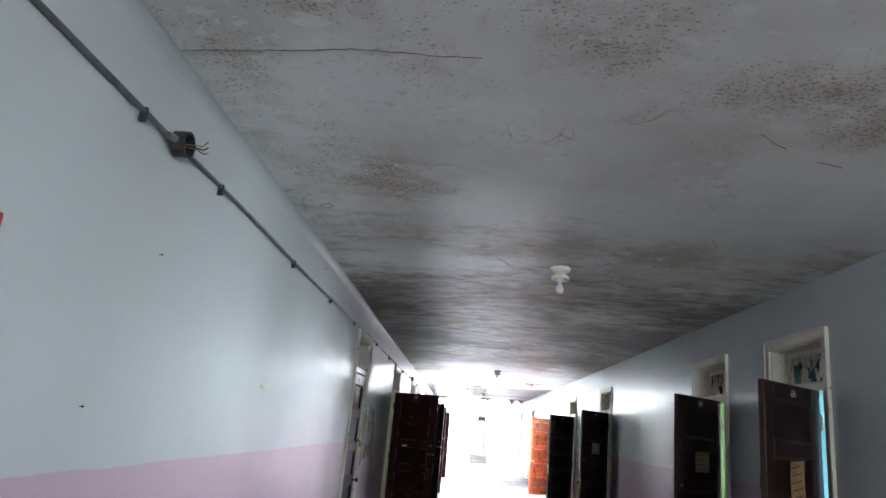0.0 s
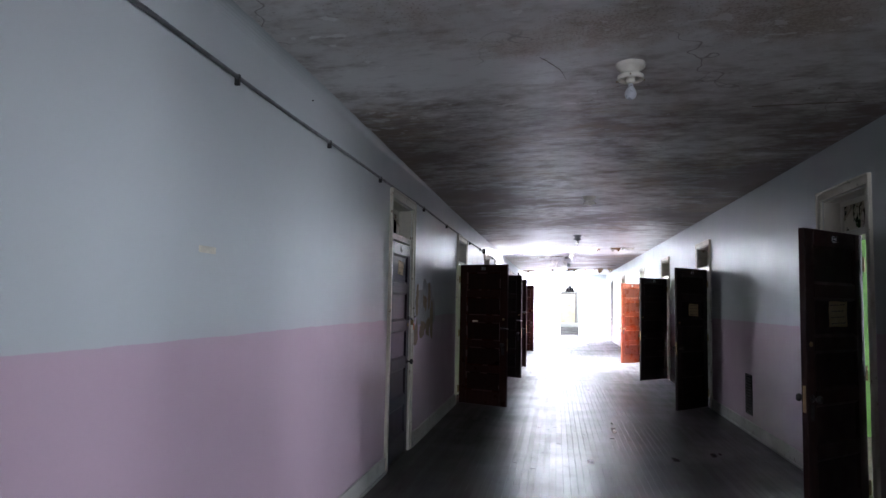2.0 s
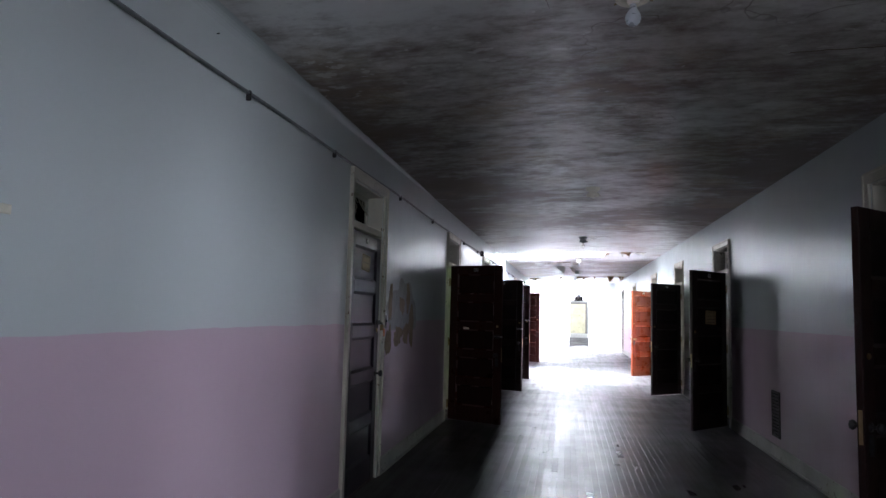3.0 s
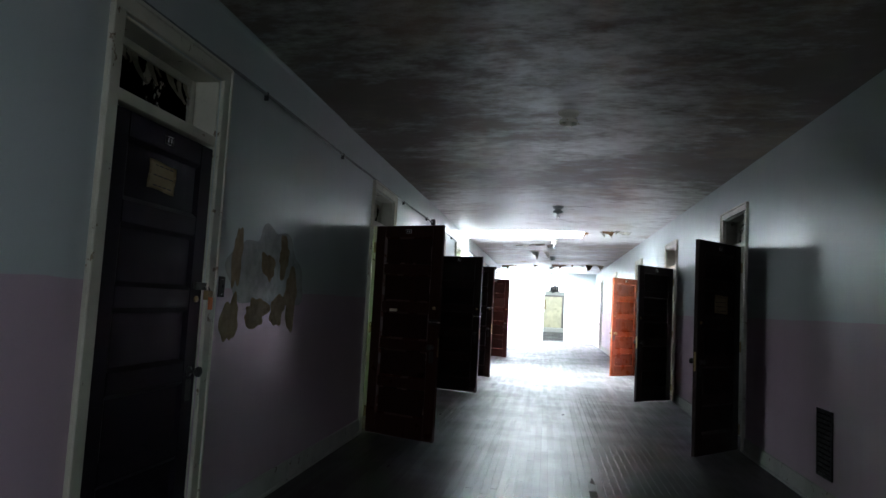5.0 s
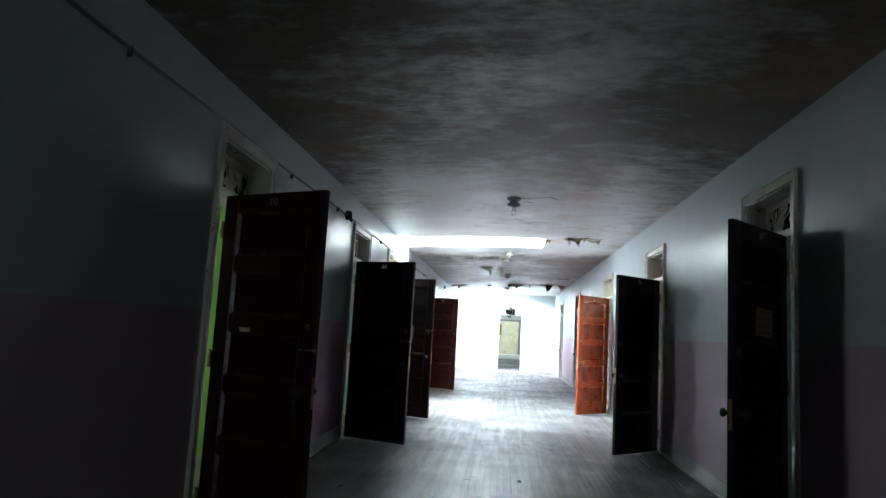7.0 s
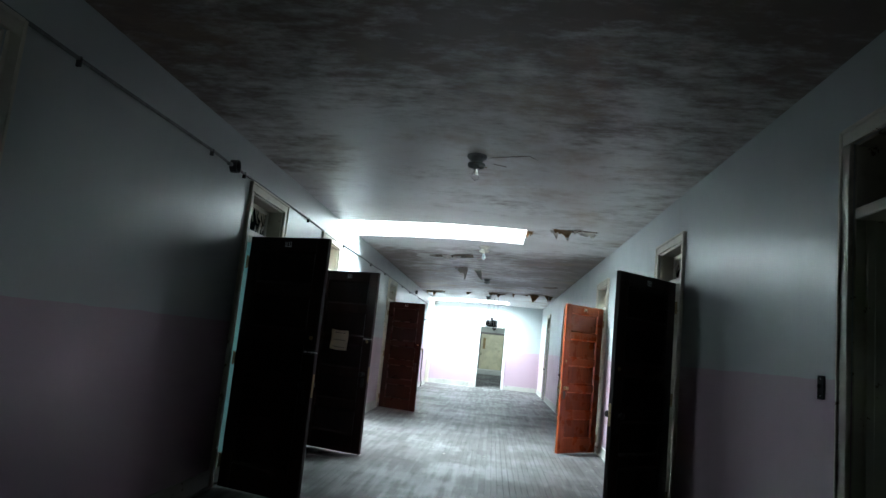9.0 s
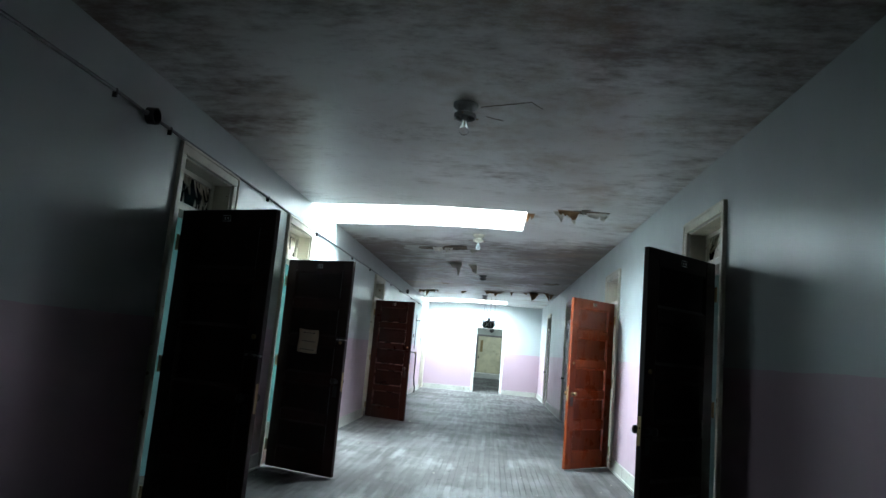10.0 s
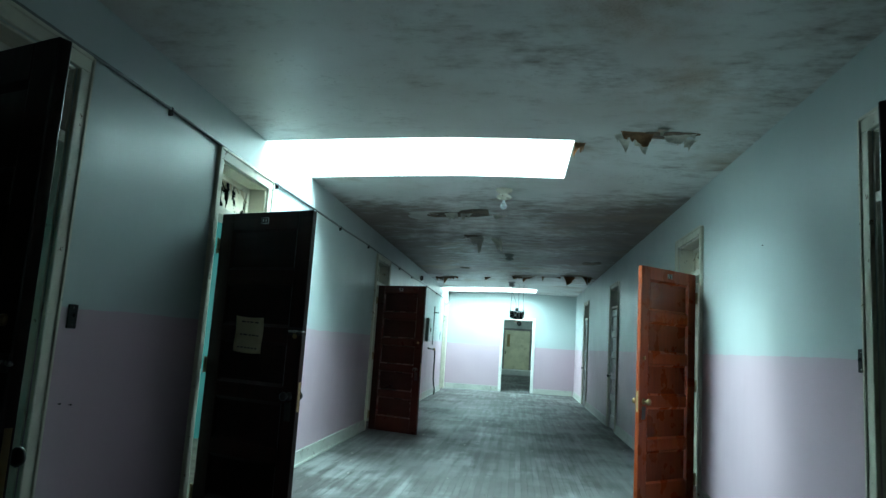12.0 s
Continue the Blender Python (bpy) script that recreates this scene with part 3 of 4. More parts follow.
def door_leaf(name, hand, m, wood, label, number=True, group="corridor doors", z0=0.014, h=2.06, wide=LEAF):
    """A five-panel door. Local x runs from the hinge along the leaf, the corridor face is at y = 0, the other at hand * thickness."""
    d = thing(name, m, label, "door", group)
    th = 0.042 * hand
    x0, x1 = 0.016, 0.016 + wide
    st, tr, mr, br = 0.115, 0.115, 0.10, 0.20
    ph = (h - tr - br - 4 * mr) / 5
    part("stile", block((x0, 0, z0), (x0 + st, th, z0 + h), 0.004), wood, d)
    part("stile", block((x1 - st, 0, z0), (x1, th, z0 + h), 0.004), wood, d)
    z = z0
    for i in range(6):
        rh = br if i == 0 else tr if i == 5 else mr
        part("rail", block((x0 + st, th * 0.01, z), (x1 - st, th * 0.99, z + rh), 0.004), wood, d)
        z += rh
        if i < 5:
            a, b = x0 + st, x1 - st
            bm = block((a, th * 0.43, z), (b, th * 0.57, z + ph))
            flat, edge = relief_wood(wood) if wood.name in TONES else (wood, wood)
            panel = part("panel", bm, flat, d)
            bm = bmesh.new()
            for fy, gy in ((0.03, 0.43), (0.97, 0.57)):
                g = 0.018
                outer = [bm.verts.new((px, th * fy, pz)) for px, pz in ((a, z), (b, z), (b, z + ph), (a, z + ph))]
                inner = [bm.verts.new((px, th * gy, pz)) for px, pz in ((a + g, z + g), (b - g, z + g), (b - g, z + ph - g), (a + g, z + ph - g))]
                for q in range(4):
                    bm.faces.new((outer[q], outer[(q + 1) % 4], inner[(q + 1) % 4], inner[q]))
            bmesh.ops.recalc_face_normals(bm, faces=bm.faces)
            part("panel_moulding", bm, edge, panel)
            z += ph
    zk = z0 + br + 2 * ph + 1.5 * mr
    for y, out in ((0, -hand), (th, hand)):
        knob(d, x1 - 0.06, y, zk, out, IRON if wood is not REDWOOD else BRASS)
    part("lock_plate", block((x1, th * 0.25, zk - 0.09), (x1 + 0.002, th * 0.75, zk + 0.09)), BRASS, d, "tarnished brass lock plate")
    part("key_plate", block((x1 - 0.085, -0.003 * hand, zk - 0.15), (x1 - 0.035, 0, zk - 0.04), 0.001), IRON, d)
    for y, out in ((0, -hand), (th, hand)):
        cyl = lathe([(0.017, 0), (0.017, out * 0.006), (0.012, out * 0.011)], 14, "y")
        part("cylinder_lock", shift(cyl, x1 - 0.055, y, zk + 0.37), BRASS, d, "small brass cylinder lock")
    for hz in (0.2, 1.03, 1.84):
        hinge = part("hinge", shift(lathe([(0.008, -0.055), (0.008, 0.055)], 10), 0.0, 0.0, z0 + hz), BRASS, d, "brass butt hinge")
        part("hinge_leaf", block((0.004, 0.006 * hand, z0 + hz - 0.05), (0.016, 0.034 * hand, z0 + hz + 0.05)), BRASS, hinge)
    if number:
        cx = (x0 + x1) / 2
        zc = z0 + h - 0.058
        pl = part("number_plate", block((cx - 0.034, 0, zc - 0.021), (cx + 0.034, -0.004 * hand, zc + 0.021), 0.0015), CHROME, d, "small framed metal number plate")
        part("number_card", block((cx - 0.029, -0.0041 * hand, zc - 0.016), (cx + 0.029, -0.005 * hand, zc + 0.016)), BLACKPLATE, pl, "black card")
        for k in (-1, 1):
            part("digit_bar", block((cx + k * 0.012 - 0.003, -0.0051 * hand, zc - 0.010), (cx + k * 0.012 + 0.003, -0.0058 * hand, zc + 0.010)), SIGNWHITE, pl, "unreadable white digit")
    return d


def leaf_pose(side, n, dx, dy):
    """Pose of a leaf hinged at the near jamb whose free end points along (dx, dy)."""
    x = XL + 0.036 if side == "w" else XR - 0.036
    return pose(x, n + CASE + 0.008, 0, 0, 0, math.degrees(math.atan2(dy, dx)))


for k, n in LEFT.items():
    door_frame("door_frame", "w", n, TORNGLASS if k in "AC" else None)
for k, n in RIGHT.items():
    door_frame("door_frame", "e", n)

DOORS = {}
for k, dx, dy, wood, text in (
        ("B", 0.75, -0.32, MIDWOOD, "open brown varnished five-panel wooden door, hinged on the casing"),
        ("C", 0.76, -0.29, BACKLITWOOD, "open very dark stained five-panel wooden door"),
        ("D", 0.755, -0.306, SHADEDWINE, "open dark brown five-panel wooden door with a handwritten note"),
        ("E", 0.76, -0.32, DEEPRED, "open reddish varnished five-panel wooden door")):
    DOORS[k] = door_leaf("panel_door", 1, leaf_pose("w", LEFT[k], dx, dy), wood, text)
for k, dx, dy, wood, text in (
        ("R1", -0.62, -0.52, SHADEDWINE, "open dark brown five-panel door with a torn brown paper"),
        ("R2", -0.60, -0.55, SHADEDWINE, "open dark brown five-panel door with a yellowed notice"),
        ("R3", -0.55, -0.60, BACKLITWOOD, "open near-black five-panel door with a small notice"),
        ("R4", -0.60, -0.55, BACKLITWOOD, "open near-black five-panel wooden door"),
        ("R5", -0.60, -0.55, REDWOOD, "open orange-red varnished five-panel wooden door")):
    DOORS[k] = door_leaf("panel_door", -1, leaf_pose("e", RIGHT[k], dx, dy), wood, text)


def closed_pose(side, n):
    x = XL - 0.004 if side == "w" else XR + 0.004
    return pose(x, n + CASE - 0.004, 0, 0, 0, 90)


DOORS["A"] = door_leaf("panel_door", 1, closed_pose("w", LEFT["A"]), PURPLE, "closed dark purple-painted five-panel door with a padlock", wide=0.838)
for k in ("R6", "R7"):
    DOORS[k] = door_leaf("panel_door", -1, closed_pose("e", RIGHT[k]), GREYDOOR, "closed grey-brown painted five-panel door", wide=0.838)

# ---- baseboards ----
def baseboards(side, edges, ya, yb):
    x = XL if side == "w" else XR
    s = 1 if side == "w" else -1
    y = ya
    runs = []
    for n in sorted(edges):
        runs.append((y, n - 0.006))
        y = n + 2 * CASE + OPEN + 0.006
    runs.append((y, yb))
    for a, b in runs:
        if b - a < 0.05:
            continue
        t = thing("baseboard", pose(x, a, 0), "scuffed cream wooden baseboard with a shoe moulding", "baseboard", "baseboards", "structure")
        part("board", block((0, 0, 0.0), (s * 0.018, b - a, 0.145), 0.004), BASEB, t)
        part("shoe_moulding", block((s * 0.018, 0, 0.0), (s * 0.034, b - a, 0.022), 0.006, 2), BASEB, t)


baseboards("w", LEFT.values(), Y0, Y1)
baseboards("e", RIGHT.values(), Y0, Y1)
for a, b in ((XL + 0.04, ENDX0 - 0.08), (ENDX1 + 0.08, XR - 0.04)):
    t = thing("baseboard", pose(a, Y1, 0), "scuffed cream wooden baseboard with a shoe moulding", "baseboard", "baseboards", "structure")
    part("board", block((0, -0.018, 0), (b - a, 0, 0.145), 0.004), BASEB, t)
    part("shoe_moulding", block((0, -0.034, 0), (b - a, -0.018, 0.022), 0.006, 2), BASEB, t)

def letter_text(body, size, m, material, parent, name="lettering"):
    cu = bpy.data.curves.new(name, "FONT")
    cu.body, cu.size, cu.align_x, cu.align_y, cu.extrude = body, size, "CENTER", "CENTER", 0.002
    tmp = new(name + "_source", cu)
    bpy.context.view_layer.update()
    me = bpy.data.meshes.new_from_object(tmp.evaluated_get(bpy.context.evaluated_depsgraph_get()))
    bpy.data.objects.remove(tmp)
    me.materials.append(material)
    ob = new(name, me)
    ob.parent, ob.matrix_local = parent, m
    return ob



# ---- end doorway and the passage behind it ----
f = thing("door_frame", pose(0, Y1, 0), "white-painted casing of the end doorway", "door frame", kind="structure")
for nm, a, b in (("casing", (ENDX0 - 0.075, -0.024, 0), (ENDX0, 0, ENDZ)), ("casing", (ENDX1, -0.024, 0), (ENDX1 + 0.075, 0, ENDZ)), ("head_casing", (ENDX0 - 0.075, -0.024, ENDZ), (ENDX1 + 0.075, 0, ENDZ + 0.075)),
                 ("jamb", (ENDX0, 0.002, 0), (ENDX0 + 0.012, WALL, ENDZ)), ("jamb", (ENDX1 - 0.012, 0.002, 0), (ENDX1, WALL, ENDZ)), ("head_jamb", (ENDX0 + 0.012, 0.002, ENDZ - 0.012), (ENDX1 - 0.012, WALL, ENDZ))):
    part(nm, block(a, b, 0.004), WHITE_TRIM, f)
PX0, PX1, PY = -0.3, 2.1, 47.5
PASSAGE = simple("passage_paint", (0.52, 0.54, 0.50), 0.5, 0.0, 0.8, 2)
for nm, a, b in (("passage_wall", (PX0 - 0.1, Y1 + WALL, 0), (PX0, PY, CEIL)), ("passage_wall", (PX1, Y1 + WALL, 0), (PX1 + 0.1, PY, CEIL))):
    tagged(mesh_object(nm, block(a, b), PASSAGE), "dim grey-green passage wall beyond the end doorway", "wall", kind="structure")
wall_across("passage_end_wall", PY, PY + 0.15, PX0 - 0.1, PX1 + 0.1, CEIL, [], PASSAGE, "pale end wall of the passage")
tagged(mesh_object("passage_ceiling", block((PX0 - 0.1, Y1 + WALL, CEIL), (PX1 + 0.1, PY + 0.15, CEIL + 0.1)), ROOM_CEIL), "pale passage ceiling", "ceiling", kind="structure")
d = thing("steel_door", pose(0.9, PY, 0), "closed cream-painted flush door at the passage end", "door")
part("leaf", block((-0.62, -0.05, 0.26), (0.62, -0.004, 2.16), 0.006), CREAMDOOR, d)
for a, b in (((-0.72, -0.06, 0.25), (-0.62, -0.002, 2.16)), ((0.62, -0.06, 0.25), (0.72, -0.002, 2.16)), ((-0.72, -0.06, 2.16), (0.72, -0.002, 2.26))):
    part("frame", block(a, b, 0.005), GREYDOOR, d, "dull grey frame")
part("push_plate", block((-0.50, -0.056, 1.35), (-0.36, -0.05, 1.95), 0.002), BRASS, d, "brass plate")
part("handle", block((-0.58, -0.10, 0.98), (-0.54, -0.05, 1.12), 0.01, 2), IRON, d)
tagged(mesh_object("landing_step", block((PX0 + 0.002, PY - 1.0, 0.0), (PX1 - 0.002, PY, 0.245), 0.01), WHITE_TRIM), "white-painted step in front of the cream door", "step", kind="structure")
s = thing("exit_sign", pose(0.9, PY - 0.02, 2.62), "small wall-mounted exit sign above the cream door", "sign")
part("housing", block((-0.18, -0.05, -0.1), (0.18, 0, 0.1), 0.006), SIGNWHITE, s)
letter_text("EXIT", 0.17, pose(0, -0.0525, 0, 90, 0, 0), REDPAINT, s)
s = thing("fire_bell", pose(0.95, PY - 0.5, 2.50), "round dark alarm bell on the passage beam", "bell")
part("gong", lathe([(0.02, 0.0), (0.11, -0.01), (0.12, -0.04), (0.06, -0.07), (0.01, -0.075)], 20, "y"), IRON, s, smooth=True)
part("bracket", block((-0.03, 0, -0.03), (0.03, 0.5, 0.03), 0.004), IRON, s)

# roof over the side rooms and the corridor, open at the skylights
bm = bmesh.new()
(_, ax, bx, ay, by, _), (_, cx, dx, cy, dy, _) = SKYLIGHTS
RX0, RX1 = XL - WALL - DEEP - 0.5, XR + WALL + DEEP + 0.5
box(bm, (RX0, Y0 - 0.5, ROOF), (RX1, ay - 0.05, ROOF + 0.15))
box(bm, (RX0, ay - 0.05, ROOF), (ax, by + 0.05, ROOF + 0.15))
box(bm, (bx + 0.05, ay - 0.05, ROOF), (RX1, by + 0.05, ROOF + 0.15))
box(bm, (RX0, by + 0.05, ROOF), (RX1, cy - 0.05, ROOF + 0.15))
box(bm, (RX0, cy - 0.05, ROOF), (cx, dy + 0.05, ROOF + 0.15))
box(bm, (dx + 0.05, cy - 0.05, ROOF), (RX1, dy + 0.05, ROOF + 0.15))
box(bm, (RX0, dy + 0.05, ROOF), (RX1, PY + 0.5, ROOF + 0.15))
tagged(mesh_object("roof", bm, ROOFING), "flat felt roof", "roof", kind="structure")

# ---- conduit along the west wall ----
def conduit_at(y):
    """Offset from the wall and height of the conduit, which kicks out to each round box."""
    kick = sum(math.exp(-((y - b) / 0.13) ** 2) for b in (2.37, 14.85))
    return 0.014 + 0.012 * kick, 2.552 - 0.014 * kick + 0.006 * math.sin(y * 0.9) + 0.004 * math.sin(y * 2.3)


def conduit():
    c = thing("conduit", pose(XL, 0, 0), "thin grey metal conduit clipped along the wall above doors", "conduit")
    pts, y = [], Y0
    while y < 32.3:
        x, z = conduit_at(y)
        pts.append((x, y, z))
        y += 0.08 if abs(y - 2.37) < 0.5 or abs(y - 14.85) < 0.5 else 0.4
    part("pipe", tube(pts, 0.011, 8), CONDUIT, c, smooth=True)
    for y in (0.6, 2.12, 2.9, 4.3, 5.6, 6.9, 8.8, 10.4, 12.9, 14.5, 15.15, 17.1, 18.9, 21.0, 22.5, 25.0, 26.4, 28.6, 30.5):
        z = conduit_at(y)[1]
        part("clip", block((0.0, y - 0.007, z - 0.040), (0.027, y + 0.007, z + 0.013), 0.003), IRON, c, "bent metal pipe clip")
    return c


conduit()


def junction_box(y, z, wires):
    j = thing("junction_box", pose(XL + 0.026, y, z), "round dark open junction box on the conduit" + (" with loose wires" if wires else ""), "junction box", "junction boxes")
    b = bmesh.new()
    n = 18
    rings = [[b.verts.new((h, r * math.cos(2 * math.pi * i / n), r * math.sin(2 * math.pi * i / n))) for i in range(n)] for r, h in ((0.052, 0.0), (0.052, 0.055), (0.045, 0.055), (0.045, 0.006))]
    for p, q in zip(rings, rings[1:]):
        for i in range(n):
            b.faces.new((p[i], p[(i + 1) % n], q[(i + 1) % n], q[i]))
    b.faces.new(rings[0]), b.faces.new(rings[-1])
    bmesh.ops.recalc_face_normals(b, faces=b.faces)
    part("can", b, IRON, j, smooth=False)
    for s in (-1, 1):
        part("connector", tube([(0.02, s * 0.05, 0.0), (0.006, s * 0.085, 0.0)], 0.015, 8), CONDUIT, j)
    if wires:
        for k in range(3):
            part("wire", tube([(0.02, 0.01 * k - 0.01, 0), (0.06, 0.012 + 0.02 * k, 0.005), (0.09, 0.035 + 0.01 * k, 0.012 - 0.012 * k), (0.10, 0.055 + 0.008 * k, 0.04 - 0.02 * k)], 0.0025, 6), BRASS if k != 1 else BLACKPLATE, j, "loose bare wire end")


junction_box(2.37, 2.538, True)
junction_box(14.85, 2.538, False)
junction_box(27.45, 2.62, False)


# ---- ceiling lamp holders ----
def ceiling_lamp(x, y, mat, bulb, label):
    c = thing("ceiling_light", pose(x, y, ceil_z(x)), label, "ceiling light", "corridor ceiling lights")
    part("canopy", lathe([(0.084, 0.0), (0.084, -0.018), (0.076, -0.030), (0.056, -0.044), (0.048, -0.052), (0.046, -0.057)], 24), mat, c, "flared mounting canopy")
    part("fitter", lathe([(0.040, -0.055), (0.052, -0.066), (0.074, -0.072), (0.076, -0.095), (0.070, -0.100), (0.066, -0.098), (0.064, -0.080), (0.03, -0.078)], 24), mat, c, smooth=False)
    part("socket", lathe([(0.026, -0.078), (0.026, -0.112), (0.021, -0.118)], 16), mat, c)
    for k in range(3):
        a = 2 * math.pi * k / 3 + 0.4
        part("set_screw", tube([(0.074 * math.cos(a), 0.074 * math.sin(a), -0.088), (0.094 * math.cos(a), 0.094 * math.sin(a), -0.088)], 0.004, 6), BRASS, c)
    if bulb:
        glass = part("bulb", lathe([(0.013, -0.113), (0.014, -0.128), (0.019, -0.142), (0.031, -0.164), (0.034, -0.182), (0.029, -0.200), (0.016, -0.212), (0.003, -0.215)], 18), FROSTED if mat is PORCELAIN else BULB, c, "unlit glass bulb", True)
        part("bulb_stem", tube([(0, 0, -0.115), (0, 0, -0.165)], 0.004, 6), PORCELAIN, glass)


for y, mat, bulb, text in (
        (5.37, PORCELAIN, True, "white porcelain ceiling lamp holder with a bare unlit bulb"),
        (10.32, PORCELAIN, False, "white porcelain ceiling lamp holder with no bulb"),
        (15.35, GREYLAMP, True, "dull grey ceiling lamp holder with a bare unlit bulb"),
        (20.35, PORCELAIN, True, "white porcelain ceiling lamp holder with a bare unlit bulb"),
        (25.3, GREYLAMP, False, "dull grey ceiling lamp holder with no bulb"),
        (30.3, GREYLAMP, False, "dull grey ceiling lamp holder with no bulb")):
    ceiling_lamp(0.70, y, mat, bulb, text)


# ---- hanging exit sign ----
e = thing("exit_sign", pose(0.86, 31.0, 2.13), "black and white exit sign hung on chains from the ceiling", "sign")
part("face", block((-0.155, -0.015, -0.10), (0.155, 0.015, 0.09), 0.004), BLACKPLATE, e, "black sign face")
for a, b in (((-0.18, -0.02, -0.10), (-0.157, 0.02, 0.16)), ((0.157, -0.02, -0.10), (0.18, 0.02, 0.16)), ((-0.157, -0.012, 0.095), (0.157, 0.012, 0.11))):
    part("bracket", block(a, b, 0.003), IRON, e, "dark metal bracket")
part("lamp_box", block((-0.045, -0.035, 0.11), (0.045, 0.035, 0.19), 0.006), IRON, e)
letter_text("EXIT", 0.205, pose(0, -0.0175, -0.005, 90, 0, 0), SIGNWHITE, e)
for x, x2 in ((-0.168, -0.15), (0.168, 0.15), (0.04, 0.03)):
    part("chain", tube([(x, 0, 0.16), (x2 * 1.02, 0, 0.4), (x2, 0, ceil_z(0.86 + x2) - 2.13)], 0.005, 6), IRON, e)
part("cable", tube([(-0.02, 0, 0.19), (-0.05, 0, 0.38), (-0.12, 0, 0.56), (-0.14, 0, ceil_z(0.7) - 2.13)], 0.005, 6), IRON, e)

# ---- switch plates and small wall plates ----
def plate(name, side, y, z, w, h, mat, label, category, lever=True):
    x, s = (XL, 1) if side == "w" else (XR, -1)
    p = thing(name, pose(x, y, z), label, category, "light switches" if lever else "")
    cover = part("cover", block((0, -w / 2, -h / 2), (s * 0.007, w / 2, h / 2), 0.003), mat, p)
    if lever:
        part("toggle", block((s * 0.007, -0.006, -0.004), (s * 0.022, 0.006, 0.014), 0.003), mat, cover)
        for k in (-1, 1):
            part("screw", shift(lathe([(0.004, 0.0), (0.003, s * 0.002)], 8, "x"), s * 0.007, 0, k * h * 0.36), CHROME, cover)


plate("light_switch", "w", 8.43, 1.345, 0.07, 0.115, IRON, "dark metal light switch plate beside the closed door", "switch")
plate("light_switch", "w", 16.48, 1.30, 0.07, 0.115, BLACKPLATE, "black light switch plate at the paint line", "switch")
plate("light_switch", "e", 6.14, 1.37, 0.07, 0.115, BLACKPLATE, "black light switch plate between two doors", "switch")
plate("light_switch", "e", 13.38, 1.30, 0.07, 0.115, BLACKPLATE, "black light switch plate by a door casing", "switch")
plate("light_switch", "e", 17.02, 1.33, 0.07, 0.115, BLACKPLATE, "black light switch plate at the paint line", "switch")
plate("light_switch", "w", 31.95, 1.48, 0.09, 0.22, BLACKPLATE, "tall black switch plate near the corridor end", "switch")
plate("name_strip", "w", 4.115, 1.72, 0.14, 0.03, IVORY, "narrow ivory name strip holder on the wall", "label holder", False)
plate("red_sign", "w", 1.43, 1.95, 0.34, 0.11, REDPAINT, "plain red painted sign plate on the wall", "sign", False)

# low wall grille
g = thing("wall_grille", pose(XR, 10.2, 0.465), "dark metal return-air grille low on the wall", "grille")
for a, b in (((0, -0.14, -0.24), (-0.012, -0.115, 0.24)), ((0, 0.115, -0.24), (-0.012, 0.14, 0.24)), ((0, -0.115, -0.24), (-0.012, 0.115, -0.215)), ((0, -0.115, 0.215), (-0.012, 0.115, 0.24))):
    part("frame", block(a, b, 0.003), IRON, g)
part("backing", block((0.0, -0.115, -0.215), (-0.002, 0.115, 0.215)), BLACKPLATE, g)
for i in range(12):
    part("slat", block((-0.003, -0.115, -0.205 + i * 0.035), (-0.010, 0.115, -0.185 + i * 0.035)), IRON, g)


# ---- papers on doors ----
def paper(name, door, hand, x, z, w, h, mat, label, lines, curl=0.012, tilt=0.0):
    """A slightly curled sheet stuck on the corridor face of a door; it follows the leaf's pose."""
    base = door.matrix_world @ pose(x, -hand * 0.006, z, 0, tilt, 0)
    p = thing(name, base, label, "paper", "notices on doors")
    b = bmesh.new()
    nx, nz = 8, 8
    grid = [[b.verts.new((w * (i / nx - 0.5) + 0.004 * math.sin(7 * j / nz + x * 9), -hand * curl * (abs(i / nx - 0.5) * 2) ** 2 * (0.4 + j / nz) * 0.6 - hand * 0.003, h * (j / nz - 0.5) + 0.004 * math.sin(5 * i / nx + z * 7))) for j in range(nz + 1)] for i in range(nx + 1)]
    for i in range(nx):
        for j in range(nz):
            b.faces.new((grid[i][j], grid[i + 1][j], grid[i + 1][j + 1], grid[i][j + 1]))
    bmesh.ops.solidify(b, geom=list(b.faces), thickness=0.0006)
    sheet = part("sheet", b, mat, p, smooth=True)
    random.seed(int(w * 1000 + z * 100))
    for k in range(lines):
        lz = h * (0.36 - 0.72 * k / max(lines - 1, 1))
        a = -w * random.uniform(0.28, 0.36)
        while a < w * 0.30:
            ln = w * random.uniform(0.06, 0.16)
            yy = -hand * (0.008 + curl * 0.3)
            part("ink_mark", block((a, yy, lz - h * 0.02), (a + ln, yy - hand * 0.0005, lz + h * 0.02)), INK, sheet)
            a += ln + w * 0.05
    return p


bpy.context.view_layer.update()
cxl = 0.016 + LEAF / 2
paper("notice", DOORS["R1"], -1, cxl + 0.04, 1.44, 0.20, 0.26, ORANGEPAPER, "torn browned paper stuck on the dark door", 5, 0.03, 8)
paper("notice", DOORS["R2"], -1, cxl + 0.0, 1.48, 0.25, 0.18, PAPER, "yellowed printed notice stuck on the dark door", 4, 0.008, 2)
paper("notice", DOORS["R3"], -1, cxl - 0.0, 1.46, 0.25, 0.18, PAPER, "small yellowed notice stuck on the near-black door", 4, 0.008, 0)
paper("notice", DOORS["A"], 1, cxl - 0.03, 1.83, 0.22, 0.13, PAPER, "yellowed notice stuck on the purple door", 3, 0.006, 1)
paper("handwritten_note", DOORS["D"], 1, cxl - 0.03, 1.26, 0.24, 0.23, PALEPAPER, "pale handwritten note in unreadable script on the door", 3, 0.012, 2)

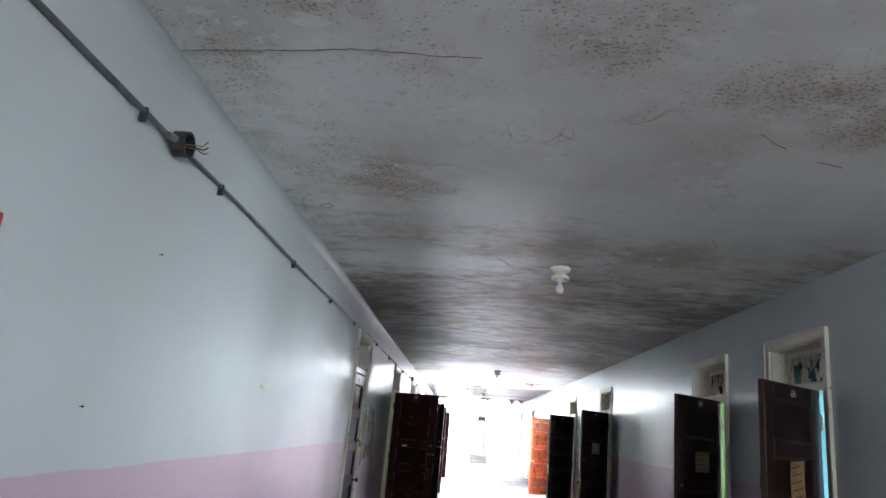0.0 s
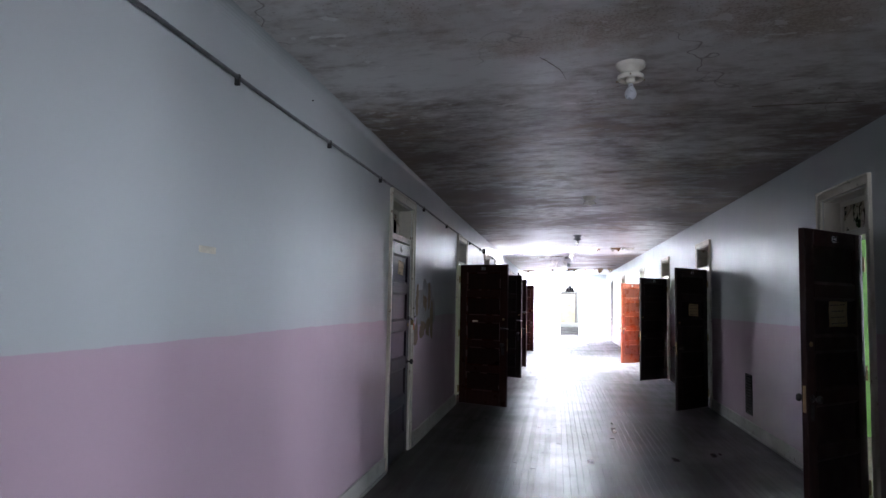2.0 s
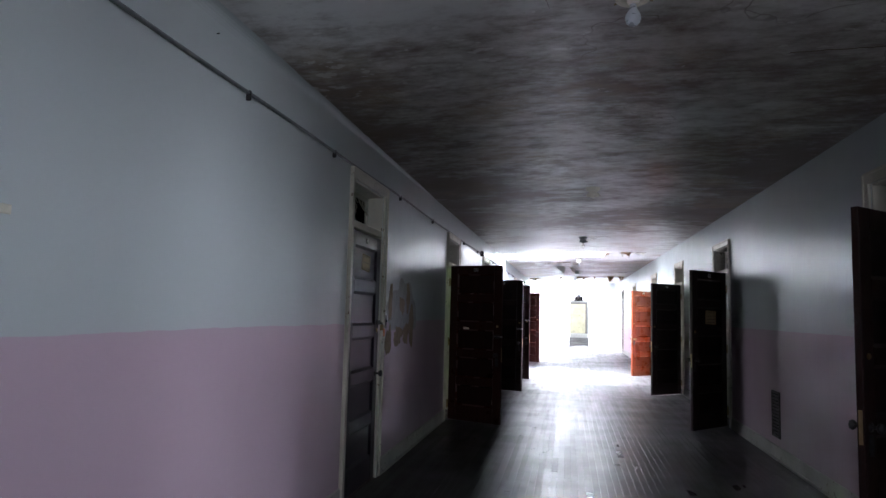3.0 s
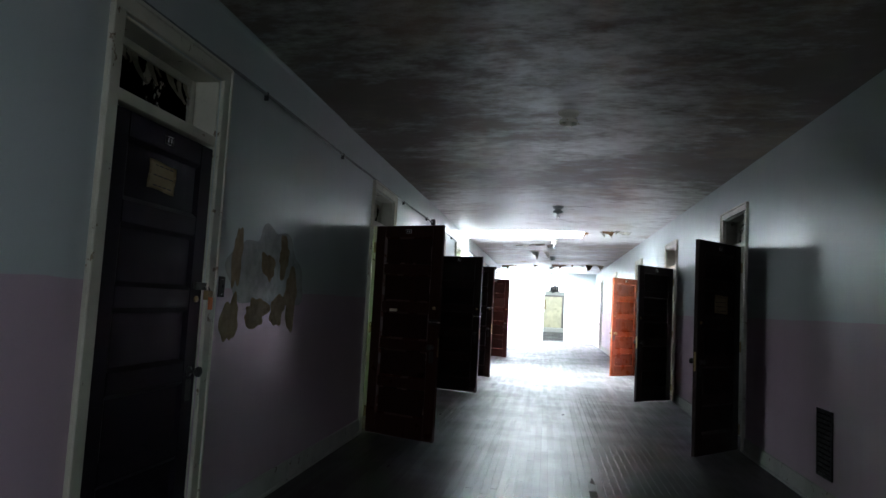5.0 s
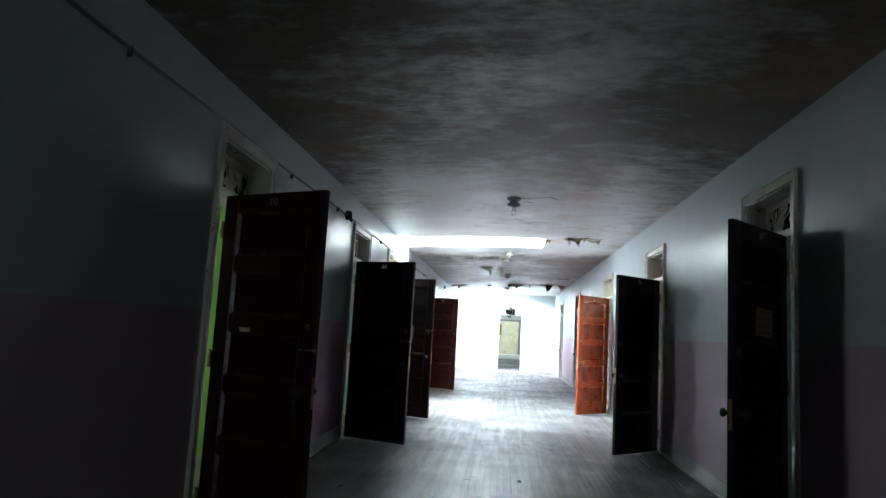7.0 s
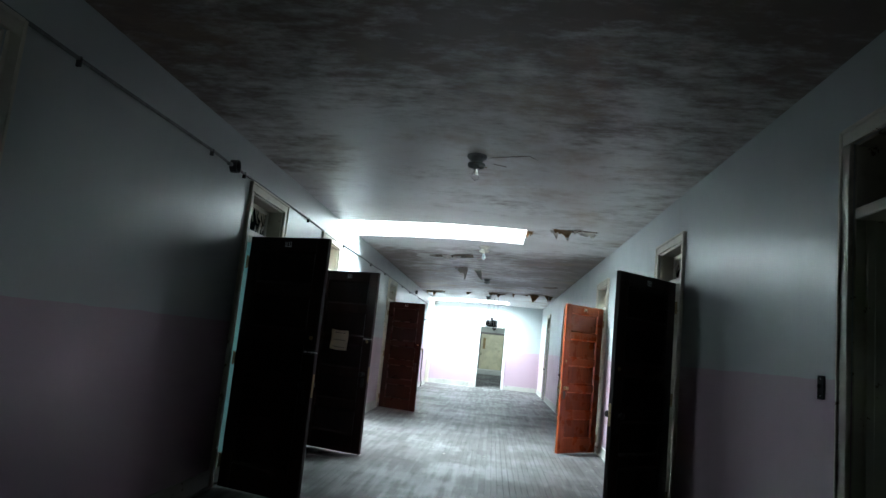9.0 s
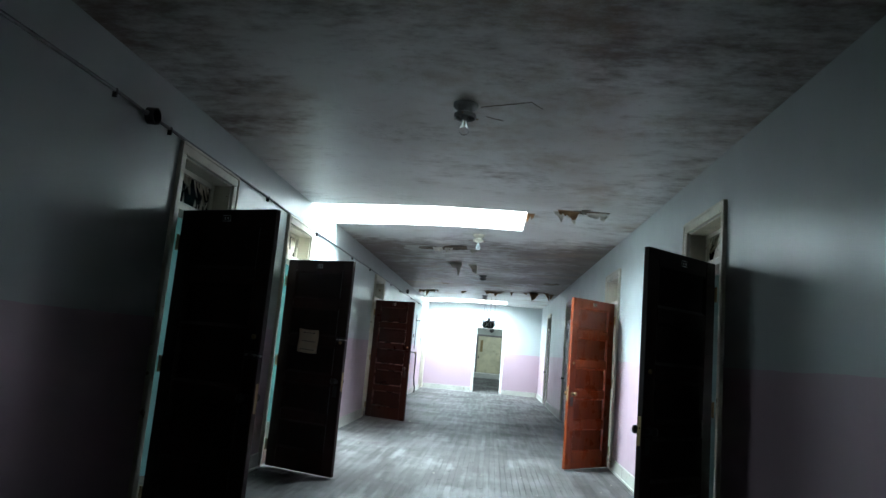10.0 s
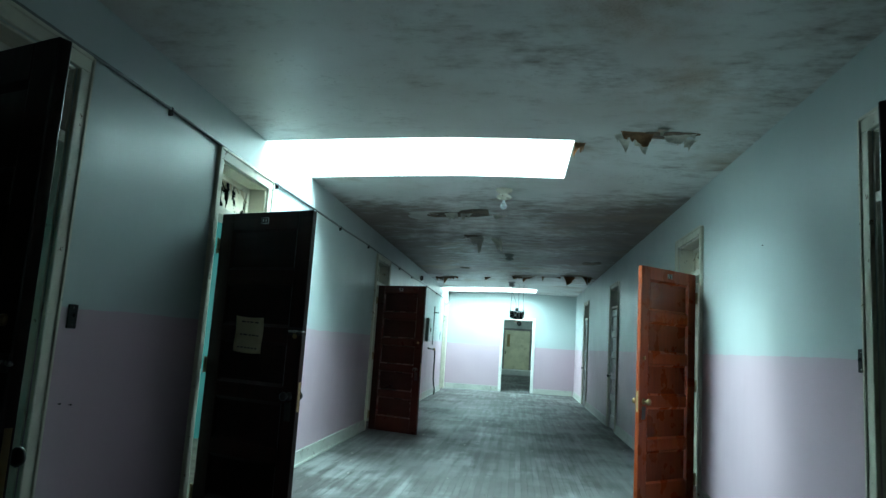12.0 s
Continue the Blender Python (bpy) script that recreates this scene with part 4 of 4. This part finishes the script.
# padlock and hasp on the closed door
h = thing("padlock", DOORS["A"].matrix_world @ pose(0.83, -0.005, 1.32), "padlock with an orange tag on a black hasp", "padlock")
part("hasp", block((-0.07, -0.012, 0.0), (0.06, 0, 0.04), 0.003), IRON, h)
part("shackle", tube([(0.01, -0.02, 0.02), (0.01, -0.03, 0.0), (0.045, -0.03, 0.0), (0.045, -0.02, 0.02)], 0.005, 8), CHROME, h)
part("body", block((0.0, -0.045, -0.05), (0.055, -0.018, 0.0), 0.005, 2), BRASS, h)
part("tag", block((0.005, -0.05, -0.10), (0.05, -0.046, -0.035), 0.001), ORANGE, h, "orange plastic tag")
# slide bolts on the open west doors
for k, z in (("B", 1.14), ("C", 1.16), ("D", 1.30)):
    h = thing("slide_bolt", DOORS[k].matrix_world @ pose(0.76, -0.001, z), "worn metal slide bolt on the open door", "bolt", "slide bolts")
    part("bolt_plate", block((-0.05, -0.005, -0.025), (0.055, 0, 0.025), 0.002), IRON, h)
    part("bolt", tube([(-0.04, -0.013, 0), (0.085, -0.013, 0)], 0.007, 8), CHROME, h)
    part("bolt_knob", tube([(0.0, -0.013, 0), (0.0, -0.034, 0)], 0.005, 8), CHROME, h)
h = thing("paper_scrap", DOORS["B"].matrix_world @ pose(0.30, -0.0185, 1.235), "torn white scrap of tape stuck to the door", "paper")
part("scrap", block((-0.05, -0.002, -0.014), (0.04, 0, 0.012), 0.0008), PALEPAPER, h)


# ---- loose paint hanging from the ceiling ----
def flake(x, y, size, drop, mat, seed, turn):
    """A ragged curl of paint attached along one side and hanging down."""
    random.seed(seed)
    f = mesh = bmesh.new()
    nu, nv = 9, 6
    jag, j0 = [], random.uniform(0.5, 0.9)
    for i in range(nu + 1):
        j0 = min(1.0, max(0.25, j0 + random.uniform(-0.28, 0.28)))
        jag.append(j0)
    grid = []
    for i in range(nu + 1):
        row = []
        for j in range(nv + 1):
            v = j / nv * jag[i]
            bend = v * (1.15 + 0.5 * i / nu)
            side = (i / nu - 0.5) * (1 - 0.35 * v) + 0.12 * v * math.sin(seed)
            row.append(mesh.verts.new((side * size + random.uniform(-0.004, 0.004), drop * math.sin(bend) * 1.1, -drop * (1 - math.cos(bend)) - 0.002 + random.uniform(-0.003, 0.0))))
        grid.append(row)
    for i in range(nu):
        for j in range(nv):
            mesh.faces.new((grid[i][j], grid[i + 1][j], grid[i + 1][j + 1], grid[i][j + 1]))
    bmesh.ops.solidify(mesh, geom=list(mesh.faces), thickness=0.002)
    ob = mesh_object("paint_curl", mesh, mat)
    ob.matrix_world = pose(x, y, ceil_z(x), 0, 0, turn)
    tagged(ob, "curl of flaking ceiling paint hanging loose", "paint flake", "hanging paint curls")


def bare_patch(x, y, rx, ry, seed, material=BAREPLASTER, depth=0.004, label="ragged brown patch of bare ceiling plaster"):
    """A shallow ragged scab of bare plaster where the ceiling paint fell."""
    random.seed(seed)
    b = bmesh.new()
    n = 40
    ring, inner = [], []
    ph = [random.uniform(0, 6.28) for _ in range(5)]
    for i in range(n):
        a = 2 * math.pi * i / n
        r = 1 + sum(0.16 / (k + 1) * 1.6 * math.sin((k + 2) * a + ph[k]) for k in range(5)) + random.uniform(-0.06, 0.06)
        ring.append(b.verts.new((rx * r * math.cos(a), ry * r * math.sin(a), 0.0)))
        inner.append(b.verts.new((rx * r * 0.97 * math.cos(a), ry * r * 0.97 * math.sin(a), -depth)))
    for i in range(n):
        b.faces.new((ring[i], ring[(i + 1) % n], inner[(i + 1) % n], inner[i]))
    b.faces.new(inner)
    bmesh.ops.recalc_face_normals(b, faces=b.faces)
    ob = mesh_object("bare_plaster_patch", b, material)
    ob.matrix_world = pose(x, y, ceil_z(x) - 0.001, 0, math.degrees(-math.atan2(ceil_z(x + 0.1) - ceil_z(x - 0.1), 0.2)))
    tagged(ob, label, "plaster patch", "bare ceiling patches")


for i, (x, y, rx, ry) in enumerate(((0.22, 21.7, 0.46, 0.24), (2.05, 28.2, 0.22, 0.3), (-0.8, 29.3, 0.25, 0.2), (0.2, 23.4, 0.12, 0.1), (2.2, 26.0, 0.15, 0.25), (0.95, 28.7, 0.22, 0.15))):
    bare_patch(x, y, rx, ry, 40 + i)
bare_patch(0.2, 21.72, 0.66, 0.40, 40, ROOM_CEIL, 0.0015, "ragged pale patch where the top coat fell away")
bare_patch(1.93, 18.42, 0.16, 0.10, 47)
for i, (x, y, s, d, m, a) in enumerate((
        (1.72, 18.36, 0.26, 0.10, FLAKEBROWN, 8), (1.62, 18.42, 0.14, 0.13, FLAKE, -12), (1.80, 18.50, 0.16, 0.09, FLAKE, 20), (2.02, 18.38, 0.24, 0.11, FLAKE, -18), (2.12, 18.5, 0.14, 0.08, FLAKE, 14), (1.90, 18.3, 0.12, 0.07, FLAKE, 172), (1.33, 18.66, 0.09, 0.16, FLAKEBROWN, 5),
        (0.0, 21.62, 0.18, 0.17, FLAKE, -6), (0.2, 21.66, 0.14, 0.12, FLAKE, 15), (-0.22, 21.7, 0.16, 0.06, FLAKE, 190), (0.62, 21.75, 0.2, 0.06, FLAKE, 170),
        (0.24, 23.4, 0.24, 0.22, FLAKE, 6), (0.50, 23.5, 0.18, 0.18, FLAKE, -14), (0.10, 23.6, 0.12, 0.12, FLAKE, 185),
        (-1.02, 29.3, 0.20, 0.20, FLAKEBROWN, 200), (-0.78, 29.4, 0.24, 0.16, FLAKEBROWN, 170), (-0.62, 29.2, 0.14, 0.2, FLAKEBROWN, 185), (-0.25, 27.4, 0.22, 0.06, FLAKEBROWN, 180), (0.15, 29.3, 0.16, 0.08, FLAKEBROWN, 170),
        (0.85, 28.9, 0.30, 0.12, FLAKEBROWN, 190), (1.12, 29.0, 0.26, 0.17, FLAKEBROWN, 160), (1.42, 28.7, 0.08, 0.12, FLAKEBROWN, 180),
        (1.95, 28.4, 0.26, 0.2, FLAKEBROWN, 185), (1.72, 28.6, 0.18, 0.08, FLAKEBROWN, 175), (2.3, 28.3, 0.26, 0.26, FLAKEBROWN, 200), (2.45, 28.5, 0.14, 0.2, FLAKEBROWN, 160))):
    flake(x, y, s, d, m, 70 + i, a)

# ---- cracks in the ceiling paint ----
CRACK = simple("open_crack_edge", (0.18, 0.135, 0.10), 0.85, 0.0, 0.6, 30)


def crack(points, width, seed):
    """A hairline crack whose lifted lip stands a little below the ceiling."""
    rng = random.Random(seed)
    b = bmesh.new()
    rows = []
    for (xa, ya), (xb, yb) in zip(points, points[1:]):
        m = max(2, int(math.hypot(xb - xa, yb - ya) / 0.03))
        for i in range(m):
            rows.append((xa + (xb - xa) * i / m, ya + (yb - ya) * i / m))
    strip = []
    for i, (x, y) in enumerate(rows):
        w = width * rng.uniform(0.25, 1.0) * math.sin(math.pi * (i + 0.5) / len(rows)) ** 0.4
        y += rng.uniform(-0.006, 0.006)
        z = ceil_z(x)
        strip.append([b.verts.new(q) for q in ((x, y - w, z + 0.001), (x, y, z - 0.004), (x, y + w, z + 0.001))])
    for p, q in zip(strip, strip[1:]):
        for k in range(2):
            b.faces.new((p[k], p[k + 1], q[k + 1], q[k]))
    tagged(mesh_object("ceiling_crack", b, CRACK), "thin dark crack in the flaking ceiling paint", "crack", "ceiling cracks")


for i, (pts, w) in enumerate((
        (((-1.15, 2.2), (-0.91, 2.19), (-0.48, 2.17), (-0.23, 2.2), (0.0, 2.21)), 0.0035),
        (((1.18, 2.7), (1.31, 2.81), (1.39, 2.84)), 0.004), (((1.54, 2.95), (1.71, 3.0)), 0.005),
        (((0.18, 5.17), (0.24, 5.29), (0.30, 5.42), (0.34, 5.63)), 0.009),
        (((1.62, 6.32), (2.05, 6.29), (2.35, 6.26)), 0.008),
        (((0.80, 15.39), (0.94, 15.33), (1.13, 15.25), (1.23, 15.39)), 0.012), (((0.83, 15.56), (0.98, 15.66)), 0.018))):
    crack(pts, w, 300 + i)


# ---- bare plaster beside the closed door ----
SKIM = simple("grey_skim_plaster", (0.34, 0.34, 0.325), 0.55, 0.0, 0.8, 9)
TANPLASTER = simple("tan_bare_plaster", (0.28, 0.21, 0.125), 0.75, 0.0, 0.75, 11)


def wall_scab(y, z, ry, rz, seed, material, depth, label):
    """A ragged patch on the west wall, wider below than above, where the enamel came away."""
    rng = random.Random(seed)
    b = bmesh.new()
    m = 64
    ph = [rng.uniform(0, 6.28) for _ in range(9)]
    outer, inner = [], []
    for i in range(m):
        a = 2 * math.pi * i / m
        q = 1 + sum(0.30 / (k + 1) ** 0.75 * math.sin((k + 2) * a + ph[k]) for k in range(9)) * 0.55
        py, pz = ry * q * math.cos(a), rz * q * math.sin(a)
        outer.append(b.verts.new((0, py, pz)))
        inner.append(b.verts.new((depth, py * 0.985, pz * 0.985)))
    for i in range(m):
        b.faces.new((outer[i], outer[(i + 1) % m], inner[(i + 1) % m], inner[i]))
    b.faces.new(inner)
    bmesh.ops.triangulate(b, faces=[f for f in b.faces if len(f.verts) > 4])
    bmesh.ops.recalc_face_normals(b, faces=b.faces)
    ob = mesh_object("wall_plaster_patch", b, material)
    ob.matrix_world = pose(XL + 0.0005, y, z)
    tagged(ob, label, "plaster patch", "bare wall patches")


wall_scab(9.10, 1.47, 0.50, 0.30, 3, SKIM, 0.0012, "ragged grey skim coat showing through peeled enamel")
for i, (y, z, ry, rz) in enumerate(((8.60, 1.52, 0.07, 0.16), (8.56, 1.16, 0.10, 0.14), (8.92, 1.20, 0.17, 0.09), (9.25, 1.22, 0.13, 0.10), (9.47, 1.30, 0.12, 0.19), (9.05, 1.50, 0.10, 0.09), (9.30, 1.58, 0.09, 0.13))):
    wall_scab(y, z, ry, rz, 20 + i, TANPLASTER, 0.0024, "ragged tan patch of bare wall plaster")


# ---- nails and screw hooks left in the walls ----
def nail(x, y, z, out, size=0.004):
    ob = thing("nail", pose(x, y, z), "rusty nail stuck in the painted wall", "nail", "old wall nails")
    part("shank", tube([(0, 0, 0), (out * 0.010, 0, 0.001)], size * 0.45, 8), IRON, ob)
    part("head", shift(lathe([(size, 0.0), (size, out * 0.003), (size * 0.4, out * 0.005)], 10, "x"), out * 0.010, 0, 0.001), IRON, ob)


for y, z in ((2.15, 1.54), (2.47, 2.12), (5.28, 2.73), (16.55, 0.88), (16.47, 0.89)):
    nail(XL, y, z, 1)
nail(XR, 18.36, 2.11, -1)

# ---- fittings on the west wall near the corridor end ----
p = thing("electric_panel", pose(XL, 29.15, 1.58), "grey steel electrical panel on the wall", "electrical panel")
part("cabinet", block((0, -0.18, -0.27), (0.07, 0.18, 0.27), 0.006), GREYLAMP, p)
part("cover", block((0.07, -0.16, -0.25), (0.078, 0.16, 0.25), 0.004), GREYLAMP, p)
part("latch", block((0.078, 0.10, -0.05), (0.095, 0.13, 0.05), 0.004), IRON, p)
p = thing("drain_pipe", pose(XL, 30.45, 0), "thin dark pipe with a tap bending down the wall", "pipe")
part("pipe", tube([(0.02, -0.95, 1.16), (0.03, -0.9, 1.15), (0.06, -0.1, 1.13), (0.07, 0.0, 1.10), (0.07, 0.02, 0.8), (0.07, 0.02, 0.42), (0.08, 0.1, 0.25), (0.10, 0.16, 0.13), (0.09, 0.14, 0.0)], 0.018, 10), IRON, p, smooth=True)
part("valve", shift(lathe([(0.03, -0.03), (0.04, 0.0), (0.03, 0.03)], 12), 0.06, -0.12, 1.13), BRASS, p)
p = thing("wall_bracket", pose(XL, 30.28, 2.04), "thin metal wall bracket with a short arm", "bracket")
part("stem", tube([(0.02, 0, -0.8), (0.02, 0, 0.15)], 0.010, 8), CONDUIT, p)
part("arm", tube([(0.0, 0, 0), (0.14, 0, 0)], 0.012, 8), CONDUIT, p)

# ---- crumbs of fallen paint on the floor ----
random.seed(5)
b = bmesh.new()
for _ in range(340):
    y = random.uniform(17.0, 33.0)
    x = random.choice((XL + 0.05 + abs(random.gauss(0, 0.25)), XR - 0.05 - abs(random.gauss(0, 0.25)), random.uniform(XL + 0.1, XR - 0.1)))
    r = random.uniform(0.004, 0.014) if random.random() < 0.9 else random.uniform(0.015, 0.03)
    a0 = random.uniform(0, 6.28)
    vs = [b.verts.new((x + r * random.uniform(0.5, 1) * math.cos(a0 + k * 1.257), y + r * random.uniform(0.5, 1) * math.sin(a0 + k * 1.257), 0.001 + random.uniform(0, 0.003))) for k in range(5)]
    top = b.verts.new((x, y, 0.003 + r * 0.4))
    for k in range(5):
        b.faces.new((vs[k], vs[(k + 1) % 5], top))
tagged(mesh_object("fallen_paint_crumbs", b, RUBBLE), "crumbs of fallen paint and plaster scattered on the floor", "debris", kind="stuff")

# ---- strip floor ----
floor = thing("floor", pose(0, 0, 0), "worn dark hardwood strip floor with dusty patches", "floor", kind="structure")
random.seed(11)
STRIP, GAP = 0.060, 0.0018
parts_left, shared = 300, {}
verts, faces = [], []


def board_mesh(length):
    if length not in shared:
        bm = block((0, 0, -0.012), (STRIP - GAP, length - 0.0015, 0))
        me = bpy.data.meshes.new("floor_board")
        bm.to_mesh(me)
        bm.free()
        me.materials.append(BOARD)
        shared[length] = me
    return shared[length]


lanes = int((XR - XL) / STRIP) + 1
for lane in range(lanes):
    x = XL + lane * STRIP
    wide = min(STRIP - GAP, XR - x - 0.001)
    if wide < 0.01:
        continue
    y = Y0 + random.uniform(-1.0, 0)
    while y < PY:
        length = random.choice((0.6, 0.9, 1.2, 1.5, 1.8, 2.1))
        a, b2 = max(y, Y0), min(y + length, PY)
        y += length
        if b2 - a < 0.03:
            continue
        if a > Y1 + WALL and not (PX0 < x and x + wide < PX1):
            continue
        dz = random.uniform(-0.0005, 0.0003)
        if parts_left and b2 - a > length - 1e-6 and 5.0 < a < 12.5 and wide > STRIP - GAP - 1e-6:
            ob = new("floor_board", board_mesh(length))
            ob.location, ob.parent = (x, a, dz), floor
            parts_left -= 1
            continue
        k, tip = len(verts), random.uniform(-0.0003, 0.0003)
        x1, y1 = x + wide, b2 - 0.0015
        verts += [(x, a, -0.012), (x1, a, -0.012), (x1, y1, -0.012), (x, y1, -0.012),
                  (x, a, dz), (x1, a, dz + tip), (x1, y1, dz + tip), (x, y1, dz)]
        faces += [(k + i, k + (i + 1) % 4, k + 4 + (i + 1) % 4, k + 4 + i) for i in range(4)]
        faces.append((k + 4, k + 5, k + 6, k + 7))
me = bpy.data.meshes.new("floor_strips")
me.from_pydata(verts, [], faces)
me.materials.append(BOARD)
rest = new("floor_strips", me)
rest.parent = floor
tagged(rest, kind="stuff")
